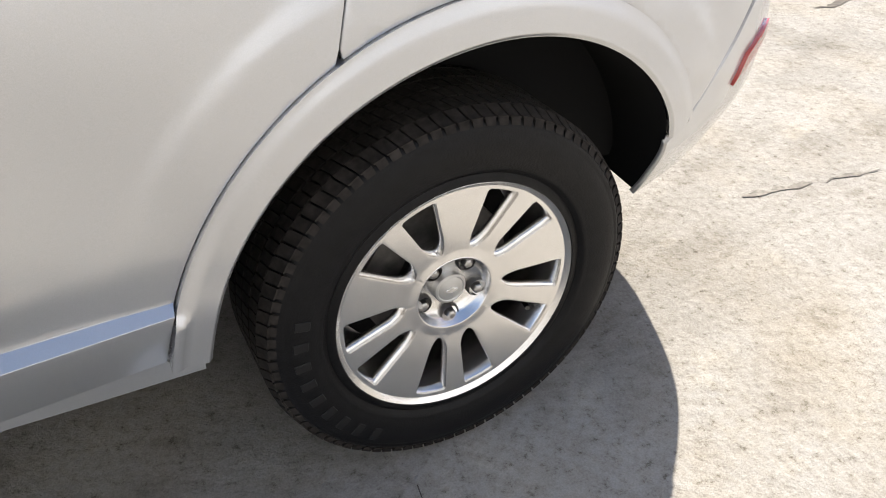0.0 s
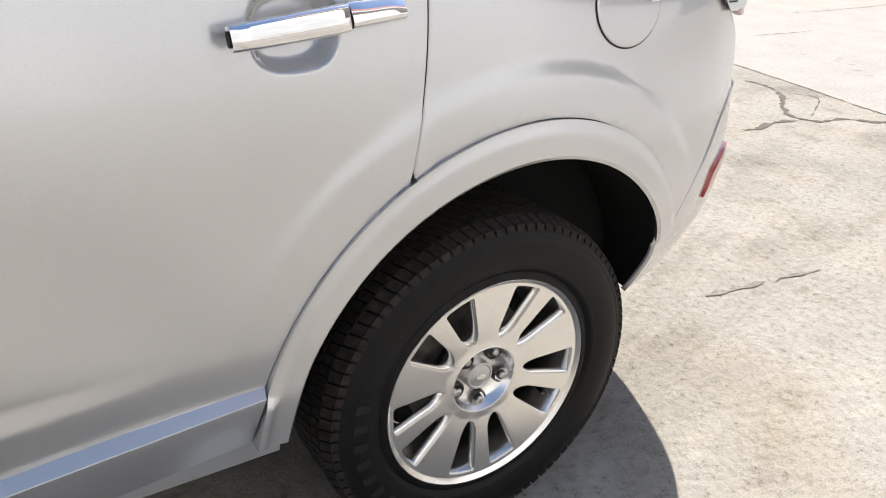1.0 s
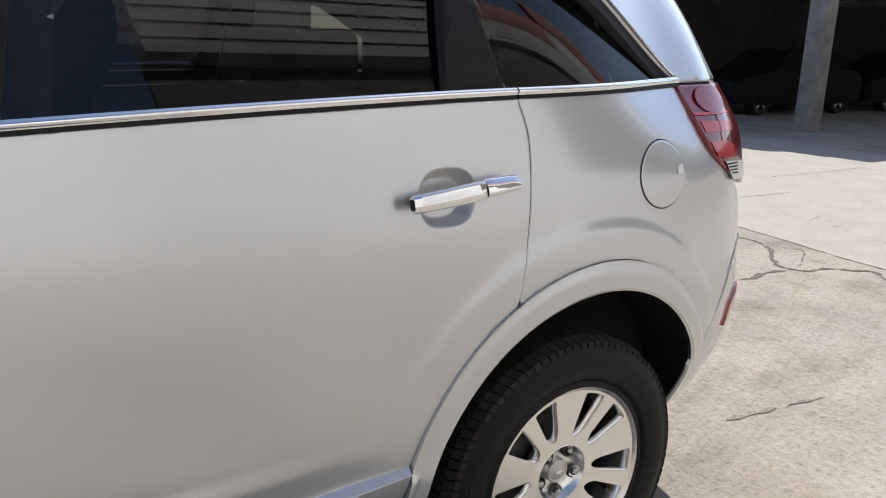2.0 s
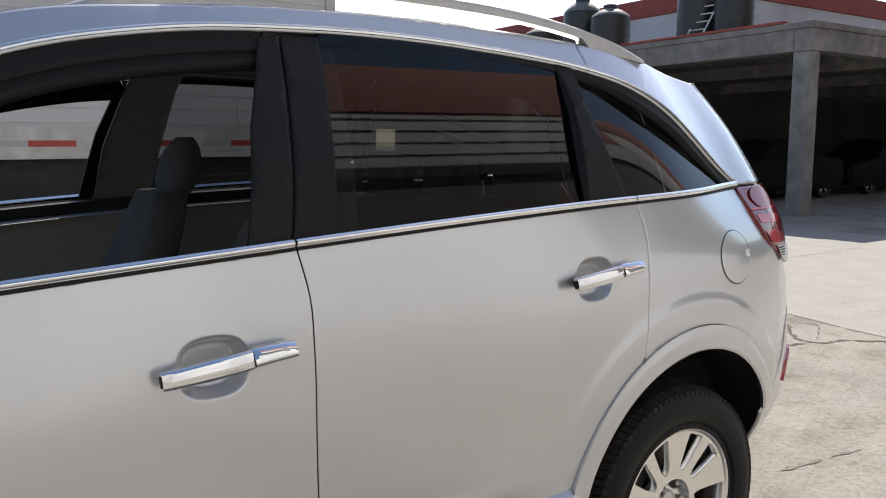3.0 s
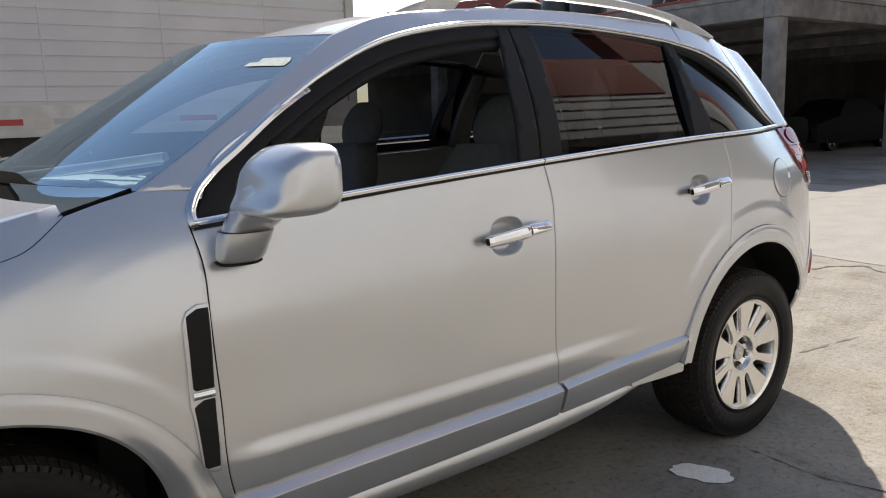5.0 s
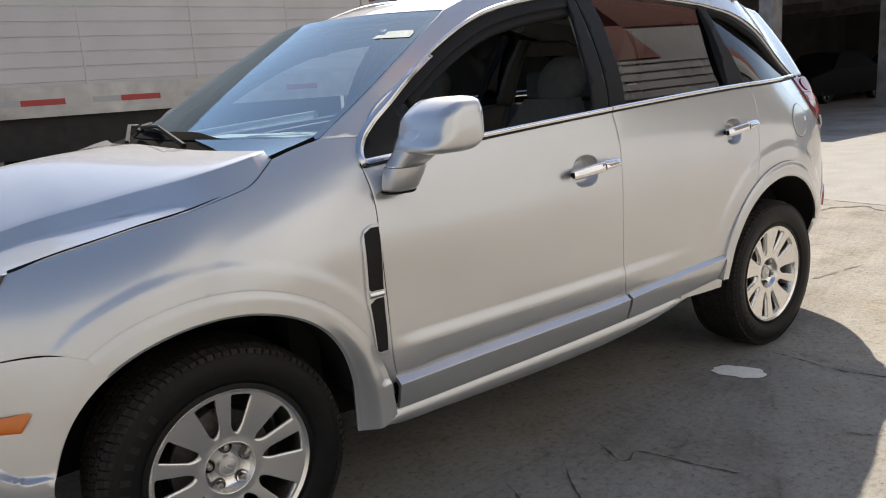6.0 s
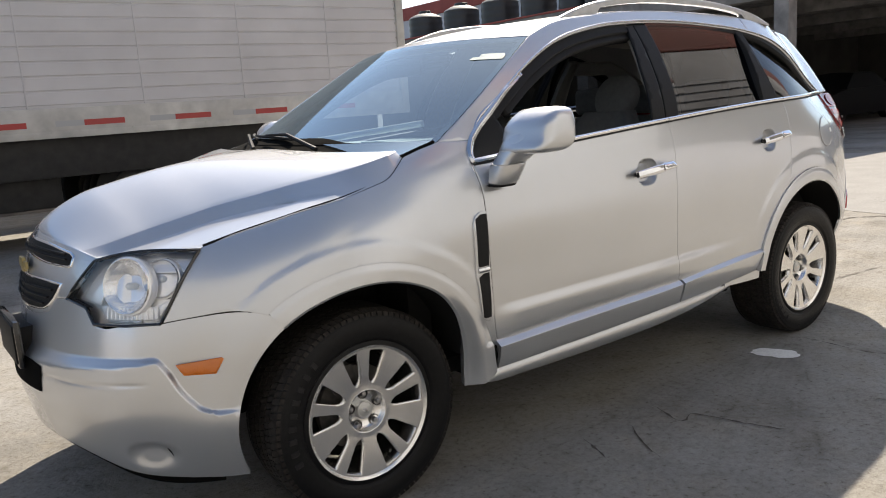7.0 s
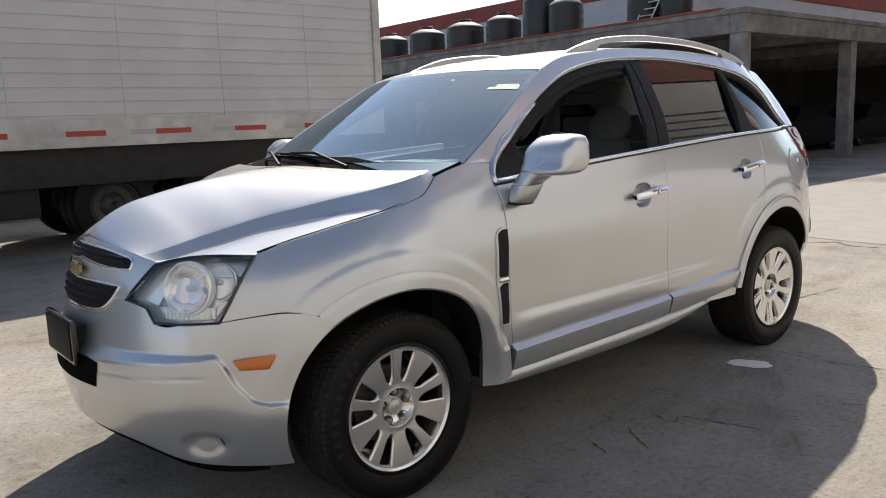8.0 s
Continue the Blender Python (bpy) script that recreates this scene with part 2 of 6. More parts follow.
def sheet(name, poly, surf, mat, parent, label="", off=0.0, gap=0.0022, h=0.035, hem=0.012, fine=(), flip=False, jamb=False, mirror=True, roll=0.5):
    """A panel cut out of a curved surface: poly lies in the surface's own two coordinates. Its edge is rolled and turned in by hem.
    off: how far it stands off the surface, a number or a function. fine: boxes (a0, b0, a1, b1, step) of closer points.
    mirror: the same panel on the car's other side."""
    dense = []
    for q0, q1 in zip(poly, list(poly[1:]) + [poly[0]]):
        n = max(1, int(math.dist(q0, q1) / max(h * 1.2, 0.012)))
        dense += [(q0[0] + (q1[0] - q0[0]) * k / n, q0[1] + (q1[1] - q0[1]) * k / n) for k in range(n)]
    ring = inset(dense, gap)
    ring2 = inset([tuple(p) for p in ring], 0.005)
    lo, hi = ring.min(0), ring.max(0)
    ga, gb = np.meshgrid(np.arange(lo[0] + h / 2, hi[0], h), np.arange(lo[1] + h / 2, hi[1], h), indexing="ij")
    gb = gb + (np.arange(ga.shape[0]) % 2)[:, None] * h / 2
    pts = np.stack([ga.ravel(), gb.ravel()], 1)
    for a0, b0, a1, b1, st in fine:
        keep = ~((pts[:, 0] > a0) & (pts[:, 0] < a1) & (pts[:, 1] > b0) & (pts[:, 1] < b1))
        fa, fb = np.meshgrid(np.arange(a0, a1, st), np.arange(b0, b1, st), indexing="ij")
        pts = np.concatenate([pts[keep], np.stack([fa.ravel(), fb.ravel()], 1)])
    pts = pts[inside(ring, pts)]
    pts = pts[edge_distance(ring, pts) > 0.012]
    ok2 = inside(ring, ring2) & (edge_distance(ring, ring2) > 0.0035)
    co = np.concatenate([ring, ring2[ok2], pts])
    n = len(ring)
    tri = delaunay_2d_cdt([Vector(p) for p in co], [], [list(range(n))], 1, 1e-6)
    va = np.array([tuple(v) for v in tri[0]])
    faces = [tuple(f) for f in tri[2]]

    def at(q):
        e = 2e-3
        p = surf(q[:, 0], q[:, 1])
        da = surf(q[:, 0] + e, q[:, 1]) - surf(q[:, 0] - e, q[:, 1])
        db = surf(q[:, 0], q[:, 1] + e) - surf(q[:, 0], q[:, 1] - e)
        nn = np.cross(da, db)
        nn /= np.linalg.norm(nn, axis=1)[:, None] + 1e-12
        if flip:
            nn = -nn
        o = off(q[:, 0], q[:, 1]) if callable(off) else off
        return p + nn * np.reshape(o, (-1, 1) if np.ndim(o) else (1, 1)), nn

    p, nn = at(va)
    if callable(off):
        e = 2e-3
        ux, uz = np.array([[e, 0]]), np.array([[0, e]])
        nn = np.cross(at(va + ux)[0] - at(va - ux)[0], at(va + uz)[0] - at(va - uz)[0])
        nn /= np.linalg.norm(nn, axis=1)[:, None] + 1e-12
        if flip:
            nn = -nn
    if flip:
        faces = [f[::-1] for f in faces]
    # the rim: outer edges of the triangulation
    count = {}
    for f in faces:
        for a, b in zip(f, f[1:] + f[:1]):
            count[(a, b)] = 1
    rim = [(a, b) for a, b in count if (b, a) not in count]
    mid = {}
    for a, b in rim:
        d = p[b] - p[a]
        o = np.cross(d, nn[a])
        o /= np.linalg.norm(o) + 1e-12
        mid.setdefault(a, []).append(o)
        mid.setdefault(b, []).append(o)
    verts, norms, index = list(p), [v.copy() for v in nn], {}
    for v, os in mid.items():
        o = sum(os)
        o = o / (np.linalg.norm(o) + 1e-12)
        norms[v] = nn[v] + roll * o
        norms[v] /= np.linalg.norm(norms[v]) + 1e-12
        index[v] = len(verts)
        verts += [p[v], p[v] - hem * nn[v]]
        norms += [o, o]
    if hem:
        faces += [(b, a, index[a] + 1, index[b] + 1) for a, b in rim]
    verts, norms = np.array(verts), np.array(norms)
    made = [link(name, verts, faces, mat, parent, label, norms)]
    if mirror:
        made.append(link(name, verts * (1, -1, 1) + (0, 2 * YC, 0), [f[::-1] for f in faces], mat, parent, label, norms * (1, -1, 1)))
    return made


def strip(name, aa, bb, surf, mat, parent, label="", off=0.0, hem=0.012, mirror=True, lean=0.5):
    """A panel on a regular net of a surface's two coordinates: aa along, bb across, as arrays; edges turned in by hem."""
    A, B = np.meshgrid(aa, bb, indexing="ij")
    na, nb = A.shape

    def at(a, c):
        e = 1e-3
        p = surf(a, c)
        nn = np.cross(surf(a + e, c) - surf(a - e, c), surf(a, c + e) - surf(a, c - e))
        nn /= np.linalg.norm(nn, axis=1)[:, None] + 1e-12
        if (nn * (p - np.array([-1.3, YC, 0.7]))).sum() < 0:
            nn = -nn
        o = off(a, c) if callable(off) else np.full(len(a), float(off))
        return p + nn * o[:, None], nn
    a, c = A.ravel(), B.ravel()
    p, base = at(a, c)
    e = 1e-3
    nn = np.cross(at(a + e, c)[0] - at(a - e, c)[0], at(a, c + e)[0] - at(a, c - e)[0])
    nn /= np.linalg.norm(nn, axis=1)[:, None] + 1e-12
    if (nn * base).sum() < 0:
        nn = -nn
    idx = np.arange(na * nb).reshape(na, nb)
    faces = [(idx[i, j], idx[i + 1, j], idx[i + 1, j + 1], idx[i, j + 1]) for i in range(na - 1) for j in range(nb - 1)]
    loop = list(idx[:, 0]) + list(idx[-1, 1:]) + list(idx[-2::-1, -1]) + list(idx[0, -2:0:-1])
    verts, norms = list(p), list(nn)
    turn = 1 if np.cross(p[idx[1, 0]] - p[idx[0, 0]], p[idx[0, 1]] - p[idx[0, 0]]) @ nn[idx[0, 0]] > 0 else -1
    if hem:
        n0 = len(verts)
        for k, v in enumerate(loop):
            t = p[loop[(k + 1) % len(loop)]] - p[loop[k - 1]]
            o = np.cross(t, nn[v])
            o /= (np.linalg.norm(o) + 1e-12) * turn
            verts += [p[v], p[v] - hem * nn[v]]
            norms += [o, o]
        m = len(loop)
        faces += [(n0 + 2 * ((k + 1) % m), n0 + 2 * k, n0 + 2 * k + 1, n0 + 2 * ((k + 1) % m) + 1) for k in range(m)]
    verts, norms = np.array(verts), np.array(norms)
    f0 = faces[0]
    if np.cross(p[f0[1]] - p[f0[0]], p[f0[2]] - p[f0[0]]) @ nn[f0[0]] < 0:
        faces = [f[::-1] for f in faces]
    made = [link(name, verts, faces, mat, parent, label, norms)]
    if mirror:
        made.append(link(name, verts * (1, -1, 1) + (0, 2 * YC, 0), [f[::-1] for f in faces], mat, parent, label, norms * (1, -1, 1)))
    return made


# ---- the car's side: a plan line, and how far the skin lies inside it at each height ----
PLAN = [(-4.37, -3.54, 1.10), (-4.09, -3.575, .825), (-3.81, -3.54, .55), (-3.616, -3.48, .36), (-3.455, -3.40, .22), (-3.29, -3.27, .12),
        (-3.153, -3.146, .055), (-3.0, -3.005, -.01), (-2.85, -2.85, -.065), (-2.6, -2.6, -.095), (-2.25, -2.25, -.10),
        (-1.8, -1.8, -.095), (-1.3, -1.3, -.085), (-.8, -.8, -.065), (-.3, -.3, -.05), (0, 0, -.045), (.25, .25, -.02),
        (.456, .46, .03), (.67, .68, .11), (.86, .86, .22), (1.08, .97, .42), (1.49, 1.0, .825), (1.90, .97, 1.23)]
plan_x = hermite([p[0] for p in PLAN], [p[1] for p in PLAN])
plan_y = hermite([p[0] for p in PLAN], [p[2] for p in PLAN])
HEIGHTS = [.18, .30, .42, .50, .56, .75, .95, 1.10, 1.25, 1.45, 1.62, 1.72]
SKIN = [
    (-4.09, [.07, .03, .010, 0, 0, .03, .085, .18, .35, .6, .8, .9]),
    (-3.45, [.06, .025, .008, 0, 0, .03, .10, .2, .35, .5, .7, .8]),
    (-3.15, [.06, .02, .0, 0, 0, .01, .10, .25, .38, .5, .65, .75]),
    (-2.7, [.05, .02, .005, 0, 0, -.005, .02, .11, .25, .4, .55, .65]),
    (-2.3, [.09, .075, .045, .016, .007, 0, 0, .045, .14, .27, .40, .48]),
    (-1.8, [.09, .08, .065, .025, .012, 0, 0, .025, .075, .19, .31, .39]),
    (-1.2, [.09, .075, .06, .025, .012, 0, 0, .012, .04, .14, .26, .34]),
    (-.5, [.09, .065, .038, .013, .006, 0, 0, .015, .045, .14, .26, .34]),
    (0, [.07, .04, .01, 0, 0, 0, .012, .03, .07, .16, .28, .36]),
    (.45, [.16, .11, .05, .015, 0, 0, .02, .05, .13, .24, .36, .44]),
    (.67, [.16, .11, .05, .015, 0, 0, .015, .04, .11, .23, .36, .44]),
    (.86, [.16, .11, .05, .015, 0, 0, .01, .04, .12, .24, .38, .46]),
    (1.49, [.16, .11, .05, .015, 0, 0, .01, .05, .12, .22, .34, .42])]
skin_rows = [hermite(HEIGHTS, r[1]) for r in SKIN]
SKIN_U = np.array([r[0] for r in SKIN])


def skin_depth(u, z):
    v = np.array([f(z) for f in skin_rows])
    h = np.diff(SKIN_U)
    d = np.diff(v, axis=0) / h[:, None]
    m = np.concatenate([d[:1], (d[:-1] * h[1:, None] + d[1:] * h[:-1, None]) / (h[:-1] + h[1:])[:, None], d[-1:]])
    u = np.clip(u, SKIN_U[0], SKIN_U[-1])
    i = np.clip(np.searchsorted(SKIN_U, u) - 1, 0, len(SKIN_U) - 2)
    n, t = np.arange(len(u)), (u - SKIN_U[i]) / h[i]
    return ((2 * t**3 - 3 * t**2 + 1) * v[i, n] + (t**3 - 2 * t**2 + t) * h[i] * m[i, n]
            + (-2 * t**3 + 3 * t**2) * v[i + 1, n] + (t**3 - t**2) * h[i] * m[i + 1, n])


def side(u, z):
    """A point of the car's left skin: u runs along the plan line (it is x along the doors), z is the height."""
    u, z = np.atleast_1d(np.asarray(u, float)), np.atleast_1d(np.asarray(z, float))
    e = 1e-3
    tx, ty = plan_x(u + e) - plan_x(u - e), plan_y(u + e) - plan_y(u - e)
    ln = np.hypot(tx, ty) + 1e-12
    d = skin_depth(u, z)
    return np.stack([plan_x(u) - ty / ln * d, plan_y(u) + tx / ln * d, z], 1)


def spot(u, z, off=0.0):
    """A place on the left skin, off metres outside it, and the way out."""
    p = side([u], [z])[0]
    n = np.cross(side([u + .002], [z])[0] - side([u - .002], [z])[0], side([u], [z + .002])[0] - side([u], [z - .002])[0])
    n /= np.linalg.norm(n)
    return Vector(p + n * off), Vector(n)


def step(x, a, b):
    t = np.clip((x - a) / (b - a), 0, 1)
    return t * t * (3 - 2 * t)


AXLES = (-2.707, 0.0)


def body_relief(u, z):
    """The swell over the wheel arches, the soft hollow above the sills and the cups behind the handles."""
    o = np.zeros_like(u)
    for cx, r0 in ((-2.707, 0.567), (0.03, 0.605)):
        r = np.hypot(u - cx, (z - 0.355))
        o = o + 0.0042 * (1 - step(r, r0 - 0.018, r0 + 0.018)) * step(z, 0.56, 0.76) + 0.003 * (1 - step(r, r0 - .09, r0 + .05))
    o = o + 0.012 * (1 - step(z, 0.580, 0.622)) * step(u, -2.25, -2.1) * (1 - step(u, -1.10, -0.52))
    for cu, cz in ((-1.349, 1.001), (-0.378, 1.053)):
        r = (np.abs((u - cu) / 0.066) ** 2.7 + np.abs((z - cz) / 0.056) ** 2.7) ** (1 / 2.7)
        o = o - 0.034 * (1 - step(r, 0.66, 1.0))
    return o


HANDLE_FINE = [(-1.425, 0.93, -1.27, 1.075, 0.0036), (-0.455, 0.98, -0.30, 1.125, 0.0036)]

# ---- the parked car: body ----
car = new("parked_suv")
tagged(car, "silver compact SUV with chrome trim, roof rails and ten-spoke alloy wheels", "car")

belt_z = hermite([-2.25, -1.77, -1.18, -0.41, 0.5], [1.124, 1.163, 1.200, 1.232, 1.250])


def belt(u0, u1, dz=0.0, n=30):
    return [(u, float(belt_z(u)) + dz) for u in np.linspace(u0, u1, n)]


DOOR_FRONT = curve([(-2.243, 1.124), (-2.232, 1.05), (-2.233, .922), (-2.223, .744), (-2.206, .51), (-2.146, .362)])
SEAM_B = curve([(-1.092, .405), (-1.134, .508), (-1.152, .66), (-1.156, .80), (-1.154, 1.0), (-1.156, 1.1), (-1.176, 1.2)])
DOOR_BOTTOM = [(-2.146, .362), (-1.86, .372), (-1.56, .382), (-1.22, .396), (-1.092, .405)]
REAR_BOTTOM = [(-1.092, .405), (-.81, .402), (-.487, .395)]
F_CUT = curve([(-3.188, .956), (-3.104, .979), (-2.983, 1.007), (-2.866, 1.036), (-2.733, 1.062), (-2.634, 1.086)]) + \
    curve([(-2.634, 1.086), (-2.565, 1.108), (-2.518, 1.140), (-2.483, 1.167)], 0.01)[1:]
DLO_TOP = curve([(-2.19, 1.2), (-2.167, 1.236), (-1.99, 1.352), (-1.796, 1.466), (-1.612, 1.547), (-1.345, 1.606), (-1.03, 1.630),
                 (-.55, 1.622), (-.2, 1.586), (0.0, 1.538), (.15, 1.47), (.30, 1.385), (.478, 1.258)])
PILLAR = curve([(-2.33, 1.207), (-2.191, 1.292), (-2.02, 1.399), (-1.738, 1.572)])
ROOF_EDGE = curve([(-1.738, 1.572), (-1.6, 1.622), (-1.3, 1.664), (-.9, 1.686), (-.5, 1.684), (-.1, 1.660), (.15, 1.635), (.40, 1.610), (.62, 1.588)])
F_ARCH = (-2.707, 0.36, 0.43, 0.432)
R_ARCH = (0.03, 0.352, 0.455, 0.456)
F_FLARE = (-2.707, 0.355, 0.492, 0.498)
R_FLARE = (0.03, 0.352, 0.513, 0.525)

d_top = [p for p in DLO_TOP if p[0] < -0.2]
d_back = [p for p in DLO_TOP if p[0] >= -0.2]
r_top = [p for p in ROOF_EDGE if p[0] < -0.2]
r_back = [p for p in ROOF_EDGE if p[0] >= -0.2]
JOIN_LOW, JOIN_HIGH = d_back[0], r_back[0]

sheet("front_door", outline(DOOR_FRONT, DOOR_BOTTOM, SEAM_B, belt(-1.178, -2.243)), side, PAINT, car, "silver front door",
      off=body_relief, h=.03, roll=.2, fine=[(-2.2, .575, -1.12, .635, .008)] + HANDLE_FINE[:1])
sheet("rear_door", outline(SEAM_B[::-1], REAR_BOTTOM[:-1], arc(*R_FLARE, 175.5, 118),
                           curve([(-.205, .835), (-.184, .939), (-.173, 1.079), (-.175, 1.167), (-.197, 1.238)]), belt(-.197, -1.178)),
      side, PAINT, car, "silver rear door", off=body_relief, h=.015, roll=.2, fine=[(-1.12, .575, -.55, .635, .008)] + HANDLE_FINE[1:])
sheet("fender", outline(curve([(-3.194, .950), (-3.24, .888), (-3.282, .821), (-3.322, .749)]),
                        curve([(-3.322, .749), (-3.231, .759), (-3.08, .762), (-3.02, .744)]),
                        arc(*F_FLARE, 129, 12), [(-2.215, .46)], [p for p in DOOR_FRONT if p[1] > .47][::-1],
                        [(-2.235, 1.15), (-2.19, 1.2), (-2.33, 1.207), (-2.41, 1.188)], F_CUT[::-1]),
      side, PAINT, car, "silver front wing", off=body_relief, h=.014, gap=.0022, roll=.2, fine=[(-2.52, 1.13, -2.17, 1.22, .009)])
sheet("quarter_panel", outline(curve([(-.197, 1.238), (-.175, 1.167), (-.173, 1.079), (-.184, .939), (-.205, .835)]),
                               arc(*R_FLARE, 117, 22), [(.515, .57), (.56, .62), (.70, .74), (.78, .80)],
                               curve([(.78, .80), (.74, .95), (.70, .985)]), curve([(.70, .985), (.504, 1.10), (.46, 1.245)]),
                               [(.47, 1.25), (.46, 1.25)], belt(.46, -.197)[1:]),
      side, PAINT, car, "silver rear quarter panel", off=body_relief, h=.015, roll=.2)
sheet("rear_pillar", outline(d_back, [(.478, 1.252), (.80, 1.252)], curve([(.80, 1.252), (.76, 1.42), (.62, 1.588)]), r_back[::-1]),
      side, PAINT, car, "silver rear roof pillar", gap=0.001)
sheet("roof_side", outline(PILLAR, r_top, [JOIN_HIGH, JOIN_LOW], d_top[::-1]), side, PAINT, car, "silver windscreen pillar and roof side", gap=0.001)

for name, line in (("seam", DOOR_FRONT), ("seam", SEAM_B), ("seam", curve([(-.205, .835), (-.184, .939), (-.173, 1.079), (-.175, 1.167), (-.197, 1.238)])),
                   ("seam", arc(*R_FLARE, 175.5, 118)), ("seam", F_CUT), ("seam", DOOR_BOTTOM), ("seam", REAR_BOTTOM), ("seam", arc(*F_FLARE, 129, 12)), ("seam", arc(*R_FLARE, 117, 22)),
                   ("seam", curve([(-3.322, .749), (-3.231, .759), (-3.08, .762), (-3.02, .744), (-2.955, .712)]))):
    p = np.asarray(line)
    t = np.gradient(p, axis=0)
    t /= np.linalg.norm(t, axis=1)[:, None]
    nrm = np.stack([-t[:, 1], t[:, 0]], 1) * (.007 if line is F_CUT else .014)
    sheet("seam_channel", [tuple(q) for q in p + nrm] + [tuple(q) for q in (p - nrm)[::-1]], side, SHADE, car, "dark gap between panels", off=-.0035 if line is F_CUT else -.0032, gap=0, hem=0, roll=0)


def tuck(arch, a):
    """How much tighter the front arch is at each angle, towards its rear foot."""
    return .050 * (1 - step(a, 2, 62)) if arch[0] < -1 else np.zeros_like(a)


def foot_slope(arch, a, t):
    """The front flare's rear foot ends in a slope and draws in towards the sill."""
    low_end = (1 - step(a, -3, 16)) if arch[0] < -1 else 0.0
    return a + 6.5 * t * low_end, t * (1 - .02 * low_end)


def ring_of(inner, outer):
    """Surface coordinates round a wheel arch: degrees, and 0 at the opening to 1 at the outer line."""
    def f(a, t):
        a, t = foot_slope(inner, np.atleast_1d(np.asarray(a, float)), np.atleast_1d(np.asarray(t, float)))
        c, s = np.cos(np.radians(a)), np.sin(np.radians(a))
        r = inner[2] - tuck(inner, a)
        return side(inner[0] + c * (r + (outer[2] - r) * t), inner[1] + s * (inner[3] - tuck(inner, a) + (outer[3] - inner[3] + tuck(inner, a)) * t))
    return f


def flare_off(inner, outer):
    """How far the flare stands out: nearly upright towards its feet, where the skin behind it tucks in."""
    def f(a, t):
        a, t = foot_slope(inner, a, t)
        c, s = np.cos(np.radians(a)), np.sin(np.radians(a))
        k = tuck(inner, a)
        u, z = inner[0] + c * (inner[2] - k + (outer[2] - inner[2] + k) * t), inner[1] + s * (inner[3] - k + (outer[3] - inner[3] + k) * t)
        foot = np.maximum(skin_depth(u, z) - 0.004, 0) * (1 - step(z, .50, .62))
        front = inner[0] < -1
        lip = -0.010 * step(z, .487, .499) * (1 - step(z, .53, .64)) * step(t, .60, .85) - k * 1.0 * (1 - step(t, 0, .55)) if front else 0.009 * (1 - step(z, .500, .522)) * step(t, .62, .9) * (u < -.2)
        return 0.0125 + 0.0035 * (1 - step(t, .62, 1.0)) - 0.007 * (1 - step(t, -0.02, 0.12)) + foot * (1 if front else (u < .1)) * .75 + lip
    return f


T_NET = np.array([0, .03, .07, .12, .17, .25, .35, .45, .55, .65, .75, .85, .93, .985])
strip("wheel_arch_flare", np.concatenate([np.linspace(-3, 24, 34), np.linspace(24, 128.3, 56)[1:]]), T_NET, ring_of(F_ARCH, F_FLARE), PAINT, car, "silver wheel arch trim", off=flare_off(F_ARCH, F_FLARE), hem=0.03)
strip("wheel_arch_flare", np.concatenate([np.linspace(24, 150, 64), np.linspace(150, 171, 26)[1:]]), T_NET * 1.018, ring_of(R_ARCH, R_FLARE), PAINT, car, "silver wheel arch trim", off=flare_off(R_ARCH, R_FLARE), hem=0.03)


low = hermite([-2.2, -1.9, -1.3, -.9, -.45], [.396, .399, .407, .414, .430])
high = hermite([-2.2, -2.05, -1.6, -1.14, -.9, -.45], [.494, .499, .506, .509, .518, .532])


def between(lo, hi):
    def f(u, t):
        u, t = np.atleast_1d(np.asarray(u, float)), np.atleast_1d(np.asarray(t, float))
        return side(u, lo(u) + (hi(u) - lo(u)) * t)
    return f


def ledge(u, t):
    u, t = np.atleast_1d(u), np.atleast_1d(t)
    d = skin_depth(u, low(u) + (high(u) - low(u)) * t)
    out = -0.011 + 0.026 * (1 - np.clip(t / .90, 0, 1)) ** 1.4
    return d - out - (d - out - 0.001) * np.clip((t - .87) / .11, 0, 1)


def swell(u, t):
    """The sill's round face."""
    return skin_depth(u, sill_low(u) + (sill_top(u) - .006 - sill_low(u)) * t) - .062 + 0.022 * np.sin(np.pi * np.clip(t * .9 + .05, 0, 1)) ** 0.7


def clad(a, b, follow):
    """The cladding's net: 0 to 1 along the door, 0 to 1 up; follow: its rear end runs along the wheel flare."""
    def place(s, t):
        s, t = np.atleast_1d(np.asarray(s, float)), np.atleast_1d(np.asarray(t, float))
        end = np.full(len(t), b)
        if follow:
            z = low(end) + (high(end) - low(end)) * np.clip(t, 0, 1)
            end = R_FLARE[0] - R_FLARE[2] * np.sqrt(1 - ((z - R_FLARE[1]) / R_FLARE[3]) ** 2) - .003
        u = a + (end - a) * s
        return u, low(u) + (high(u) - low(u)) * t
    return place


C_NET = np.array([0, .04, .15, .3, .45, .6, .72, .80, .84, .865, .875, .89, .92, .955, .975, .988, 1.0])
for place in (clad(-2.205, -1.126, False), clad(-1.110, -.478, True)):
    strip("door_cladding", np.linspace(0, 1, 30), C_NET, lambda s, t: side(*place(s, t)), PAINT, car, "silver lower door cladding",
          off=lambda s, t: ledge(place(s, t)[0], t), hem=0.014)
sill_top = lambda u: low(u) - .003 - .030 * (1 - step(u, -2.27, -2.17))
sill_low = hermite([-2.29, -2.22, -2.0, -1.45, -1.1, -.85, -.7, -.62, -.56], [.338, .326, .318, .312, .319, .338, .362, .384, .405])
strip("sill", np.linspace(-2.27, -.565, 60), np.linspace(0, 1, 18), between(sill_low, lambda u: sill_top(u) - .006), PAINT, car, "silver rocker sill", off=swell, hem=0.03)
